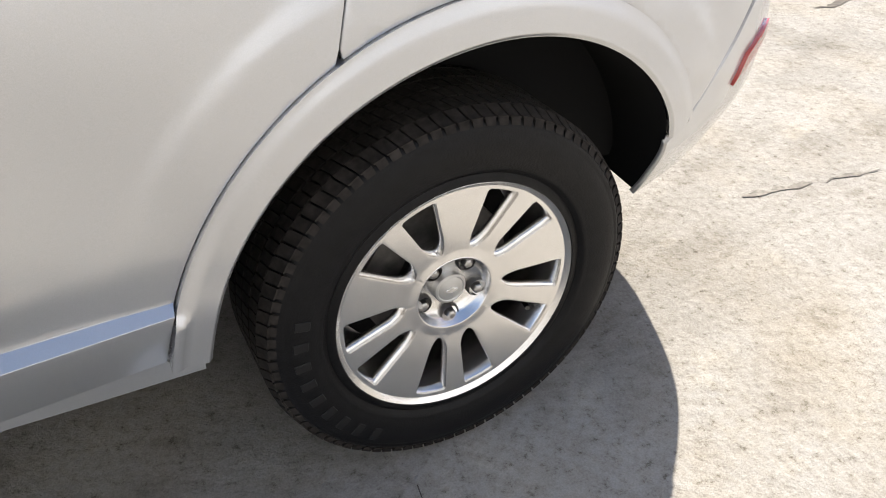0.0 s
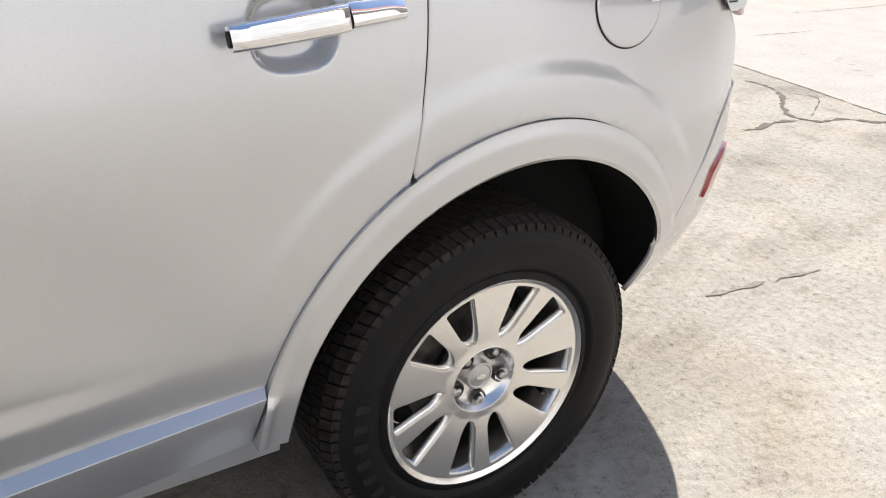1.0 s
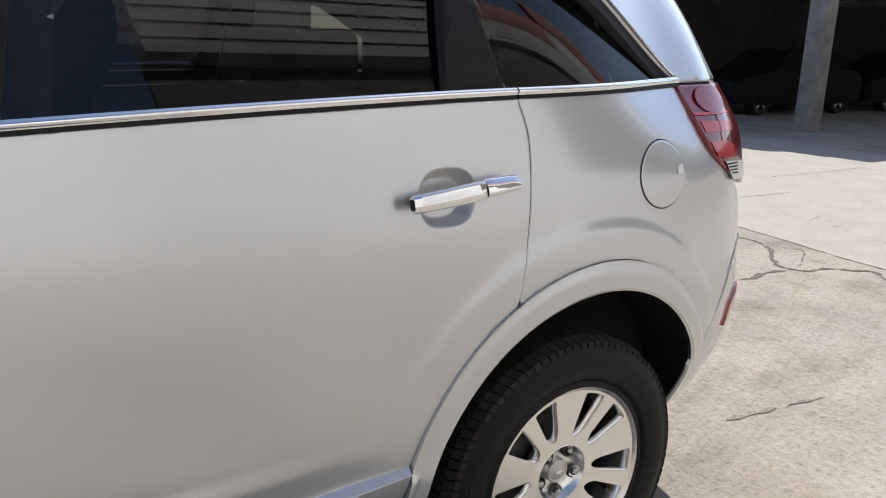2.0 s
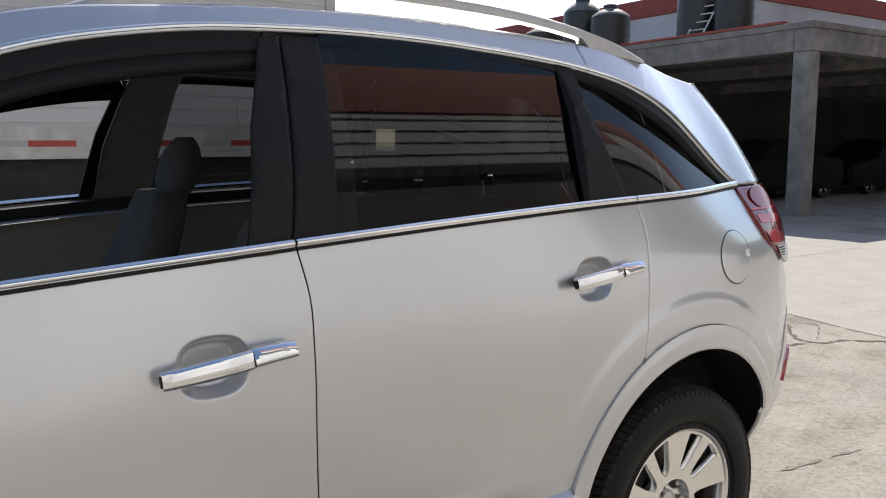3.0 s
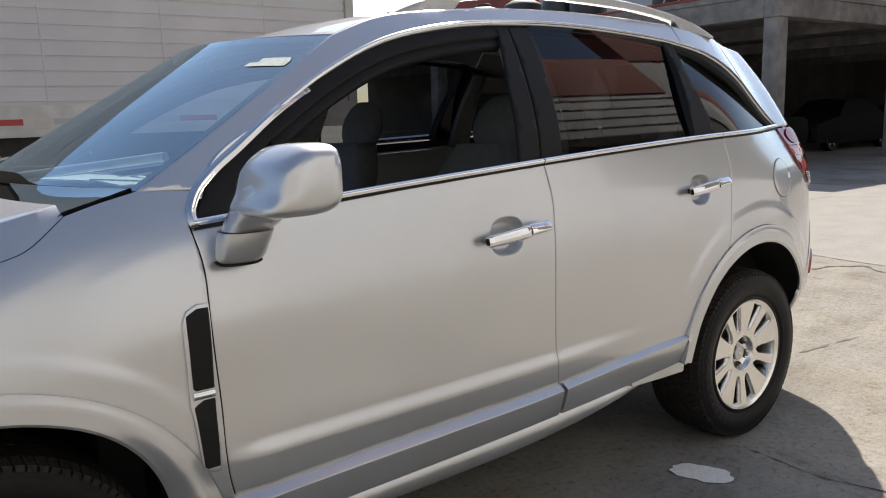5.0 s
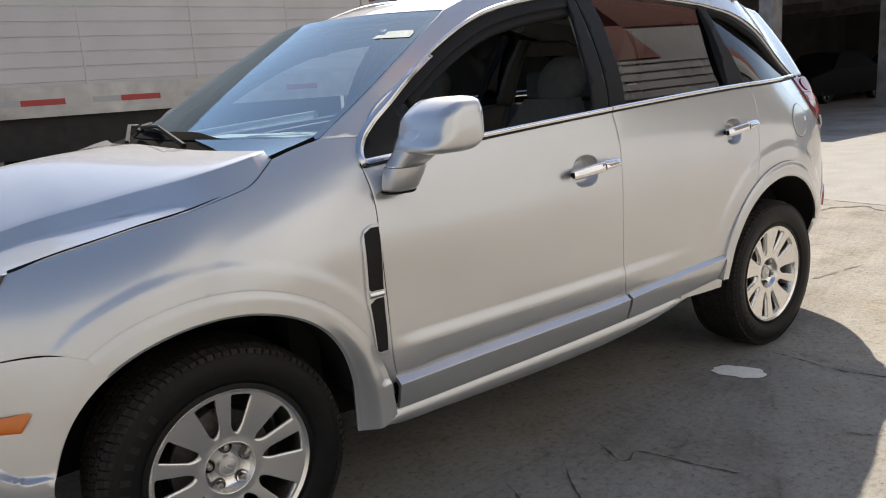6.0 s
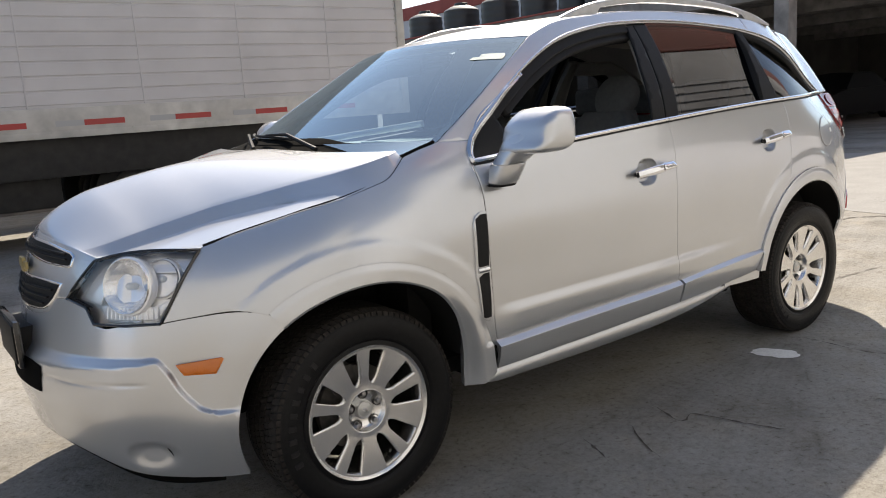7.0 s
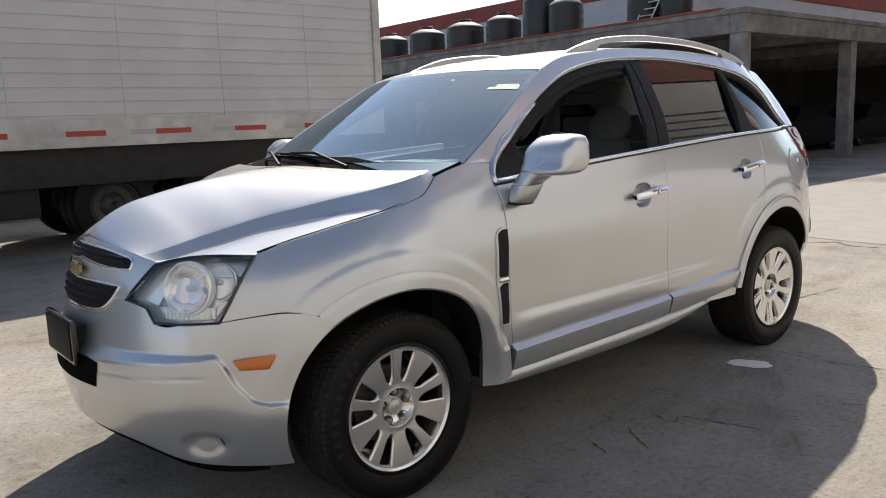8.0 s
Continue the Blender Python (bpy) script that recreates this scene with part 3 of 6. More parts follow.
strip("sill_end", np.linspace(-.74, -.428, 14), np.linspace(0, 1, 6), between(hermite([-.74, -.62, -.428], [.398, .388, .376]), lambda u: low(u) + .002), PAINT, car,
      "silver end of the sill", off=lambda u, t: skin_depth(u, low(u) - .045 * (1 - t)) - .026 - .004 * (1 - t), hem=0.02)

# front bumper, one skin across the middle
B_TOP = curve([(-3.614, .793), (-3.575, .747), (-3.438, .747), (-3.322, .749)]) + curve([(-3.322, .749), (-3.231, .759), (-3.08, .762), (-3.025, .752)])[1:] + \
    [(-3.004, .742), (-2.972, .712)]


pocket_u = hermite([.470, .476, .486, .506, .548, .607, .640, .660], [-3.185, -3.205, -3.228, -3.249, -3.282, -3.313, -3.337, -3.358])


def bumper_relief(u, z):
    """A ledge that stands out below the lamps, the pocket round the side marker with its sharp lower edge, the wheel's lip and the fog scoop."""
    edge = pocket_u(z)
    beside = 1 - step(u, edge - .010, edge + .006)
    below = 1 - step(u, -3.22, -3.06)
    stand = beside + (below - beside) * (1 - step(z, .462, .476))
    shelf = 0.021 * step(z, .20, .50) * (1 - step(z, .596 + .085 * np.clip(u + 3.82, 0, .5), .652)) * stand
    wing = (0.012 - .007 * step(z, .60, .73)) * (1 - step(np.hypot(u + 2.707, z - .355), 0.47, 0.60))
    fog = -0.024 * (1 - step(np.hypot((u + 3.402) / .10, (z - .338) / .062), 0.35, 1.0)) * (.35 + .65 * step(z, .285, .38))
    crease = -0.0022 * np.exp(-((z - .570 - .03 * (u + 3.6)) / .006) ** 2) * (1 - step(u, -3.42, -3.36))
    return shelf + wing + fog + crease


sheet("front_bumper", outline(B_TOP, arc(*F_ARCH, 125, 195)[1:], [(-3.12, .245), (-3.29, .25)],
                              curve([(-3.29, .25), (-3.5, .285), (-3.67, .325), (-3.87, .34), (-4.09, .345)]),
                              [(-4.09, .742), (-3.93, .742), (-3.84, .762), (-3.795, .806), (-3.722, .812)]),
      side, PAINT, car, "silver front bumper", off=bumper_relief, h=0.014, fine=[(-3.56, .265, -3.29, .41, .009), (-4.08, .54, -3.38, .675, .008), (-3.38, .45, -3.14, .675, .005)], gap=0.0008, hem=0.02, roll=.04)
NOSE = outline([(-4.09, 1.0), (-4.09, .742), (-3.93, .742), (-3.84, .762), (-3.795, .806), (-3.722, .812)],
               curve([(-3.722, .812), (-3.642, .891), (-3.60, .940)]), curve([(-3.60, .940), (-3.75, .966), (-4.09, 1.0)]))
sheet("nose_panel", NOSE, side, PAINT, car, "silver panel round the grille", h=0.025, gap=0.0008)
LIP = curve([(-3.20, .247), (-3.29, .25), (-3.5, .285), (-3.67, .325), (-3.87, .34), (-4.09, .345)])
sheet("bumper_lip", outline([(u, z + .006) for u, z in LIP], [(u, z - .035) for u, z in LIP[::-1]]), side, MATTE, car, "black lip under the bumper", off=-0.012, h=.03, gap=0, hem=.02)
sheet("lower_intake", outline([(-4.09, .606), (-4.09, .505), (-3.845, .505), (-3.826, .592), (-3.90, .604)]), side, MATTE, car, "black lower air intake", off=lambda u, z: bumper_relief(u, z) + .004, hem=0.006)

# rear bumper and tail, closed behind
sheet("rear_bumper", outline(arc(*R_ARCH, 2, 22), [(.515, .57), (.56, .62), (.70, .74), (.78, .80), (1.49, .80), (1.49, .36)], curve([(1.1, .36), (.80, .375), (.66, .38), (.52, .37)])),
      side, PAINT, car, "silver rear bumper", off=lambda u, z: 0.003 + 0.006 * step(z, .3, .4) * (1 - step(z, .50, .60)), gap=0.0015, roll=.2)
sheet("tailgate", outline([(.90, .80), (1.49, .80), (1.49, 1.62), (.66, 1.59), (.86, 1.30), (.98, .95)]), side, PAINT, car, "silver tailgate")
tail_lamps = sheet("tail_lamp", outline(curve([(.46, 1.243), (.504, 1.10), (.70, .985)]), curve([(.70, .985), (.80, .96), (.93, 1.0)]),
                           curve([(.93, 1.0), (.90, 1.15), (.80, 1.245)])),
      side, RED_LENS, car, "red tail lamp", off=lambda u, z: 0.004 + 0.005 * np.exp(-((z - 1.12) / .09) ** 2), h=0.02)
def lamp_piece(name, poly, mat, label="", rise=0.0105, hem=0.0):
    for ob, lamp in zip(sheet(name, poly, side, mat, None, label, off=rise, h=0.012, hem=hem, gap=0, roll=0), tail_lamps):
        ob.parent = lamp


lamp_piece("round_lamp", arc(.608, 1.203, .088, .036, 0, 345, 24), ROSE_LENS, "rose-red round brake lamp", .0108)
lamp_piece("lamp_band", outline([(.502, 1.153), (.509, 1.125), (.60, 1.121), (.70, 1.117), (.71, 1.143), (.60, 1.148)]), RED_GLOW, "bright red band")
lamp_piece("lamp_band", outline([(.522, 1.100), (.553, 1.060), (.70, 1.048), (.71, 1.072), (.62, 1.098)]), RED_GLOW, "bright red band")
lamp_piece("lamp_ridge", outline([(.478, 1.173), (.48, 1.166), (.60, 1.164), (.72, 1.165), (.72, 1.170), (.60, 1.170)]), RED_GLOW, "", .0112)
lamp_piece("lamp_ridge", outline([(.603, 1.165), (.612, 1.165), (.60, 1.085), (.593, 1.085)]), RED_GLOW, "", .0116)
lamp_piece("reversing_lens", outline([(.595, 1.047), (.72, 1.036), (.78, 1.03), (.80, .985), (.705, .985), (.66, .99), (.64, 1.004)]), WHITE_PLASTIC, "clear ribbed reversing lamp", .0104)
for k in range(4):
    z = 1.040 - .009 * k
    lamp_piece("lamp_rib", outline([(.602 + .012 * k, z), (.70, z - .006), (.70, z - .010), (.604 + .012 * k, z - .004)]), TRIM, "", .0115)
sheet("bumper_reflector", outline([(.655, .572), (.80, .628), (.80, .662), (.69, .624)]), side, RED_REFLECTOR, car, "red reflector strip", off=0.010, h=0.02, gap=0)
RG = outline(curve([(1.0, 1.22), (.93, 1.4), (.86, 1.53)]), [(1.49, 1.55), (1.49, 1.22)])
sheet("rear_window", RG, side, TINTED, car, "dark rear window", off=0.006, hem=0.0)

# bonnet, roof and windscreen
cut3 = np.array([side([u], [z])[0] for u, z in F_CUT])
cut_y = hermite(cut3[:, 0], cut3[:, 1])
cut_zz = hermite(cut3[:, 0], cut3[:, 2])


base_y = hermite([-3.60, -3.131, -3.049, -2.943, -2.835, -2.723, -2.628, -2.40], [.31, .167, .142, .097, .047, .006, -.010, -.04])
base_z = hermite([-3.60, -3.131, -3.049, -2.943, -2.835, -2.723, -2.628, -2.40], [.86, .956, .979, 1.007, 1.036, 1.062, 1.086, 1.141])
fold_low = hermite([-3.60, -3.30, -3.20, -3.10, -3.00, -2.90, -2.80, -2.70, -2.628, -2.56, -2.515, -2.40], [.49, .425, .410, .370, .322, .228, .11, .005, -.030, -.050, -.052, -.055])
fold_high = hermite([-3.60, -3.30, -3.20, -3.10, -3.00, -2.90, -2.80, -2.70, -2.628, -2.56, -2.515, -2.40], [.53, .462, .448, .410, .364, .278, .190, .100, .055, .038, .032, .030])
lead3 = np.array([side([u], [z])[0] for u, z in curve([(-3.192, .952), (-3.378, .960), (-3.546, .948), (-3.61, .940), (-3.75, .958), (-3.92, .978), (-4.09, .992)], .03)])
lead_x, lead_z = hermite(lead3[:, 1], lead3[:, 0]), hermite(lead3[:, 1], lead3[:, 2])
lift = hermite([-3.60, -3.2, -3.0, -2.9, -2.8, -2.7, -2.4], [.022, .021, .019, .017, .015, .010, .010])
mid_z = hermite([-3.5, -3.38, -3.25, -3.05, -2.85, -2.6, -2.4], [1.06, 1.095, 1.125, 1.165, 1.19, 1.20, 1.20])


def bonnet(x, y, lines=None):
    """Height of the bonnet: a narrow shelf inside the cut, a steep shoulder, then the crowned middle; rolled down to the nose. Near the screen the shoulder meets the cut.
    lines: where the cut and the two folds run, if they are narrowed."""
    x, y = np.atleast_1d(np.asarray(x, float)), np.atleast_1d(np.asarray(y, float))
    yy = np.where(y > YC, 2 * YC - y, y)
    z0 = base_z(x)
    y0, lo, hi = lines or (base_y(x), fold_low(x), fold_high(x))
    rim = z0 + 0.061 + 0.007 * step(x, -2.90, -2.70)
    shelf = z0 + lift(x) * np.clip((yy - y0) / np.maximum(lo - y0, .03), 0, 1.2)
    w = np.clip((yy - hi) / (YC - hi), 0, 1)
    top = rim + (mid_z(x) - rim) * (1 - (1 - w) ** 1.3)
    t = .92 * np.clip((yy - lo) / (hi - lo), 0, 1) + .08 * step(yy, lo, hi)
    z = shelf + (top - shelf) * t
    edge = cut_zz(np.clip(x, cut3[0, 0], cut3[-1, 0])) - .001
    near = np.minimum(edge, rim - .006) + (top - np.minimum(edge, rim - .006)) * np.clip((yy - y0) / np.maximum(hi - y0, .02), 0, 1)
    z = z + (near - z) * step(x, -2.80, -2.68)
    s = np.clip((x - lead_x(yy)) / (0.10 + 0.10 * step(yy, .25, .55)), 0, 1)
    return np.stack([x, y, lead_z(yy) + (z - lead_z(yy)) * np.sqrt(1 - (1 - s) ** 2 + 1e-9)], 1)


back_x = hermite([-.03, .018, .18, .42, YC], [-2.470, -2.481, -2.515, -2.56, -2.60])


def bonnet_net(a, b):
    """a: 0 at the nose, 1 at the screen; b: 0 at the left cut, 1 at the middle, 2 at the right cut."""
    a, b = np.atleast_1d(np.asarray(a, float)), np.atleast_1d(np.asarray(b, float))
    k = np.where(b > 1, 2 - b, b)
    x = np.full(len(a), -3.0)
    for _ in range(14):
        e = cut_y(np.clip(x, cut3[0, 0], cut3[-1, 0])) + .0015 + .001 * step(x, -2.80, -2.62)
        lo, hi = np.maximum(fold_low(x), e + .006), np.maximum(fold_high(x), e + .03)
        y = np.where(k < .14, e + (lo - e) * k / .14, np.where(k < .40, lo + (hi - lo) * (k - .14) / .26, hi + (YC - hi) * (k - .40) / .60))
        xf = lead_x(y) + .002
        x = .4 * x + .6 * (xf + (back_x(y) - xf) * a)
    p = bonnet(x, y, (e, lo, hi))
    p[:, 1] = np.where(b > 1, 2 * YC - p[:, 1], p[:, 1])
    return p


ks = np.concatenate([np.linspace(0, .14, 7), np.linspace(.14, .40, 16)[1:], np.linspace(.40, 1, 16)[1:]])
strip("bonnet", np.concatenate([np.linspace(0, .12, 14), np.linspace(.12, 1, 60)[1:]]), np.concatenate([ks, 2 - ks[-2::-1]]), bonnet_net, PAINT, car, "silver bonnet with raised middle",
      hem=0.012, mirror=False)

edge3 = np.array([side([u], [z])[0] for u, z in ROOF_EDGE])
edge_y, edge_z = hermite(edge3[:, 0], edge3[:, 1]), hermite(edge3[:, 0], edge3[:, 2])


def roof_at(x, y):
    x, y = np.atleast_1d(np.asarray(x, float)), np.atleast_1d(np.asarray(y, float))
    y0 = edge_y(x)
    w = np.clip(np.abs(y - YC) / (YC - y0), 0, 1.05)
    crown = 0.034 * (1 - w ** 2.6) * step(x, -1.7, -.8) + 0.022 * (1 - w ** 2) * (1 - step(x, -1.7, -.8))
    return np.stack([x, y, edge_z(x) + crown], 1)


roof_front = curve([(edge3[0][0], edge3[0][1]), (-1.80, .40), (-1.835, .62), (-1.84, YC)])
roof_left = [(p[0], p[1]) for p in edge3]
xr, yr = roof_left[-1]
roof_rear = curve([(xr, yr), (xr + .12, .55), (xr + .16, YC)])
roof_poly = outline(roof_front[::-1], roof_left[1:], roof_rear[1:], [(x, 2 * YC - y) for x, y in roof_rear[::-1]][1:],
                    [(x, 2 * YC - y) for x, y in roof_left[::-1]][1:], [(x, 2 * YC - y) for x, y in roof_front][1:-1])
sheet("roof", roof_poly, roof_at, PAINT, car, "silver roof panel", h=0.05, mirror=False, gap=0.0)
sheet("headliner", roof_poly, roof_at, BEIGE, car, "light roof lining", off=-0.03, h=0.1, mirror=False, gap=0.03, hem=0.0)

# windscreen: ruled between the cowl line and the roof's front edge
pil3 = np.array([side([u], [z])[0] for u, z in PILLAR])
pil_t = (pil3[:, 2] - pil3[0, 2]) / (pil3[-1, 2] - pil3[0, 2])
pil_x, pil_y = hermite(pil_t, pil3[:, 0]), hermite(pil_t, pil3[:, 1])


def screen(a, b):
    """a: 0 at the left pillar, 1 at the right; b: 0 at the cowl, 1 at the roof."""
    a, b = np.atleast_1d(np.asarray(a, float)), np.atleast_1d(np.asarray(b, float))
    x0, y0, z0 = pil_x(b), pil_y(b), pil3[0, 2] + (pil3[-1, 2] - pil3[0, 2]) * b
    w = 1 - (2 * a - 1) ** 2
    y = y0 + (2 * YC - 2 * y0) * a
    bow = -0.20 * (1 - b) - 0.135 * b
    return np.stack([x0 + bow * w, y, z0 + (0.0 * (1 - b) + 0.024 * b) * w + (b < 0) * 0], 1)


for pane in sheet("windscreen", [(a, 0.0) for a in np.linspace(0, 1, 24)] + [(a, 1.0) for a in np.linspace(1, 0, 24)], screen, SHIELD, car,
      "blue-tinted windscreen with the sky's blue reflection coloured in", off=-0.004, h=0.05, hem=0, flip=True, mirror=False, gap=0.004, roll=0):
    pane.visible_shadow = False
for a0, a1, b0, b1 in ((0.0, 1.0, 0.955, 1.0), (0.0, 0.022, 0.0, 1.0), (0.978, 1.0, 0.0, 1.0)):
    sheet("windscreen_band", [(a, b0) for a in np.linspace(a0, a1, 16)] + [(a, b1) for a in np.linspace(a1, a0, 16)], screen, GLOSS_BLACK, car,
          "black band round the windscreen", off=-0.007, h=0.05, hem=0, flip=True, mirror=False, gap=0.0, roll=0)


frit = [(a, 0.055 * float(step(a, .20, .36)) * float(1 - step(a, .80, .97))) for a in np.linspace(0.01, .99, 40)]
sheet("cowl_cover", outline([(a, -.004) for a, b in frit], [(a, b + .004) for a, b in frit[::-1]]), screen, MATTE, car, "black cover along the foot of the windscreen",
      off=.003, h=.04, hem=.004, flip=True, mirror=False, gap=0, roll=0)


def cowl_at(a, b):
    a, b = np.atleast_1d(np.asarray(a, float)), np.atleast_1d(np.asarray(b, float))
    s = screen(a, np.zeros_like(a))
    x1 = np.interp(np.minimum(a, 1 - a) * 2, [0, .3, .6, 1], [-2.49, -2.535, -2.58, -2.605])
    z1 = bonnet(x1, s[:, 1])[:, 2] - 0.022
    return np.stack([x1 + (s[:, 0] - x1) * b, s[:, 1], z1 + (s[:, 2] - z1) * b], 1)


sheet("cowl", [(a, 0.0) for a in np.linspace(0.01, .99, 24)] + [(a, 1.02) for a in np.linspace(.99, 0.01, 24)], cowl_at, MATTE, car,
      "black cowl under the wipers", h=0.05, hem=0.02, mirror=False, gap=0.0, flip=True)
for m in (0, 1):
    sheet("windscreen_corner", [(abs(m - a), b) for a, b in ((.012, .04), (.012, 1.0), (.10, 1.0), (.20, 1.0), (.31, 1.0), (.21, .5), (.13, .04), (.07, .04))], cowl_at, SHIELD, car,
          "blue-tinted foot of the windscreen with the same coloured-in reflection", off=.004, h=.04, hem=0, flip=m == 0, mirror=False, gap=0, roll=0)

# ---- windows and their trim ----
FW_TOP = [(u, z) for u, z in DLO_TOP if u < -1.13]


def under(pts, d):
    """The line moved down by d along its normal."""
    p = np.asarray(pts)
    t = np.gradient(p, axis=0)
    t /= np.linalg.norm(t, axis=1)[:, None]
    return [tuple(q) for q in p + np.stack([t[:, 1], -t[:, 0]], 1) * d]


fw_in = [p for p in under(FW_TOP, 0.034) if p[0] > -2.0]
sheet("window_frame", outline(FW_TOP, [(-1.125, 1.60)], fw_in[::-1], [(fw_in[0][0] - .07, fw_in[0][1] - .05)]), side, TRIM, car,
      "black front window frame", off=-0.010, hem=0.03, gap=0.0)
sheet("window_frame_lip", outline(under(fw_in, -.002), under(fw_in, 0.022)[::-1]), side, TRIM, car, "", off=-0.022, hem=0.03, gap=0.0)
def ruled(u0, u1, z0=1.22, z1=1.60, low=(-.042, -.042), top=(-.006, -.006)):
    """A straight pane between four places on the skin, set in more at the belt than under the roof."""
    c = [[np.array(spot(u, z, d)[0]) for u, d in zip((u0, u1), ds)] for z, ds in ((z0, low), (z1, top))]

    def f(u, z):
        u, z = np.atleast_1d(np.asarray(u, float)), np.atleast_1d(np.asarray(z, float))
        s, t = ((u - u0) / (u1 - u0))[:, None], ((z - z0) / (z1 - z0))[:, None]
        return (c[0][0] * (1 - s) + c[0][1] * s) * (1 - t) + (c[1][0] * (1 - s) + c[1][1] * s) * t
    return f


sheet("mirror_sail", outline([(-2.232, 1.140), (-2.19, 1.2), (-2.163, 1.236), (-2.07, 1.298), (-2.02, 1.155)]), side, TRIM, car,
      "black corner piece behind the mirror", off=-0.006, gap=0.001)
sheet("door_pillar", outline([(-1.268, 1.200), (-1.212, 1.43), (-1.138, 1.614), (-1.09, 1.622), (-1.182, 1.205)]), side, TRIM, car, "black door pillar trim", off=-0.006)
sheet("door_pillar", outline([(-1.178, 1.205), (-1.086, 1.622), (-.995, 1.624), (-1.085, 1.21)]), side, TRIM, car, "black door pillar trim", off=-0.006)
sheet("window_divider", outline([(-.300, 1.606), (-.243, 1.600), (-.256, 1.46), (-.240, 1.35), (-.214, 1.238), (-.368, 1.230), (-.334, 1.387), (-.309, 1.485)]), side, TRIM, car, "black bar between the rear windows", off=-0.006, hem=.055)
sheet("rear_door_glass", outline([(-1.087, 1.205)], [(-1.0, 1.618)], [p for p in DLO_TOP if -1.0 < p[0] < -.3], [(-.27, 1.588), (-.27, 1.236)], belt(-.275, -1.087)),
      ruled(-1.09, -.29, low=(-.016, -.016), top=(-.010, -.010)), TINTED, car, "dark tinted rear door window", off=0, hem=0, gap=0.0, roll=0)
quarter_plane = ruled(-.27, .42, low=(-.030, -.002), top=(-.022, -.002))
sheet("quarter_glass", outline([(-.27, 1.236)], [(-.275, 1.588)], [p for p in DLO_TOP if p[0] > -.26], belt(.47, -.21)),
      lambda u, z: .4 * quarter_plane(u, z) + .6 * side(u, z), TINTED, car, "dark tinted quarter window", off=-.012, hem=0, gap=0.0, roll=0)
q_out = [p for p in DLO_TOP if p[0] > -1.0]
q_in = [(q[0], q[1]) for p, q in zip(q_out, under(q_out, 1.0))]
q_in = [(p[0] + (q[0] - p[0]) * w, p[1] + (q[1] - p[1]) * w) for p, q in zip(q_out, q_in) for w in [.016 + .026 * float(step(p[0], -.2, .05))]]
sheet("window_seal", outline(q_out, q_in[::-1]), side, TRIM, car, "", off=-0.008, gap=0, hem=0.022)
def along(line, width, end=1.0):
    """Surface coordinates along a line on the skin: 0 to 1 along it, 0 to 1 across."""
    p = np.asarray(curve(line, .01))
    k = np.linspace(0, 1, len(p))
    t = np.gradient(p, axis=0)
    t /= np.linalg.norm(t, axis=1)[:, None]
    nu, nz = hermite(k, -t[:, 1]), hermite(k, t[:, 0])
    lu, lz = hermite(k, p[:, 0]), hermite(k, p[:, 1])

    def f(a, b):
        a, b = np.atleast_1d(np.asarray(a, float)), np.atleast_1d(np.asarray(b, float))
        w = width * (1 + (end - 1) * a) * (b - .5)
        return side(lu(a) + nu(a) * w, lz(a) + nz(a) * w)
    return f


def belt_band(lo, hi):
    return between(lambda u: belt_z(u) + lo, lambda u: belt_z(u) + hi)


for a, b in ((-2.236, -1.181), (-1.176, -.20), (-.196, .478)):
    strip("belt_moulding", np.linspace(a, b, 50), np.linspace(0, 1, 6), belt_band(-.003, .011), CHROME, car, "chrome strip under the windows",
          off=lambda u, t: .006 + .005 * np.sin(np.pi * np.clip(t, 0, 1)), hem=.012)
    strip("belt_seal", np.linspace(a, b, 50), np.linspace(0, 1, 4), belt_band(-.010, -.003), TRIM, car, off=.006, hem=.010)
strip("window_surround", np.linspace(0, 1, 160), np.linspace(0, 1, 5), along(under(DLO_TOP, -.005), .010), SATIN, car, "thin chrome window surround",
      off=lambda a, b: .003 + .003 * np.sin(np.pi * np.clip(b, 0, 1)), hem=.010)
strip("window_corner_trim", np.linspace(0, 1, 40), np.linspace(0, 1, 7), along([(-2.231, 1.118), (-2.235, 1.150), (-2.214, 1.190), (-2.166, 1.234), (-2.09, 1.286), (-1.98, 1.361), (-1.87, 1.427)], .022, .85),
      SATIN, car, "chrome corner of the window surround", off=lambda a, b: (.005 + .006 * np.sin(np.pi * np.clip(b, 0, 1))) * (1 - step(a, .7, 1.0)) - .006 * step(a, .7, 1.0), hem=0.012)

# vents behind the front wheels
VENT = outline([(-2.236, .575), (-2.236, .962), (-2.262, .962)], curve([(-2.262, .962), (-2.29, .945), (-2.297, .90)]), [(-2.293, .74), (-2.277, .588), (-2.255, .575)])
sheet("vent_frame", VENT, side, PAINT, car, "silver vent surround", off=lambda u, z: 0.007 + body_relief(u, z), gap=0, hem=0.01, h=0.02)
for a, b, k in ((.588, .748, 0), (.772, .953, 1)):
    low_u, top_u = (-2.274, -2.287) if not k else (-2.286, -2.289)
    sheet("vent_grille", outline([(-2.2385, a), (-2.2385, b)], curve([(-2.264, b), (top_u + .006 * (1 - k), b - .004 - .010 * k), (top_u, b - .012 - .030 * k)]), [(low_u, a + .006), (low_u + .006, a)]), side, TRIM, car,
          "black vent insert", off=lambda u, z: 0.009 + body_relief(u, z), gap=0.0005, hem=0.004, h=0.012)
strip("vent_bar", np.linspace(-2.2865, -2.2390, 8), np.linspace(0, 1, 6), between(lambda u: .752 + 0 * u, lambda u: .768 + 0 * u), SATIN, car, "silver bar between the vents",
      off=lambda u, t: 0.010 + .004 * np.sin(np.pi * np.clip(t, 0, 1)), hem=.006)

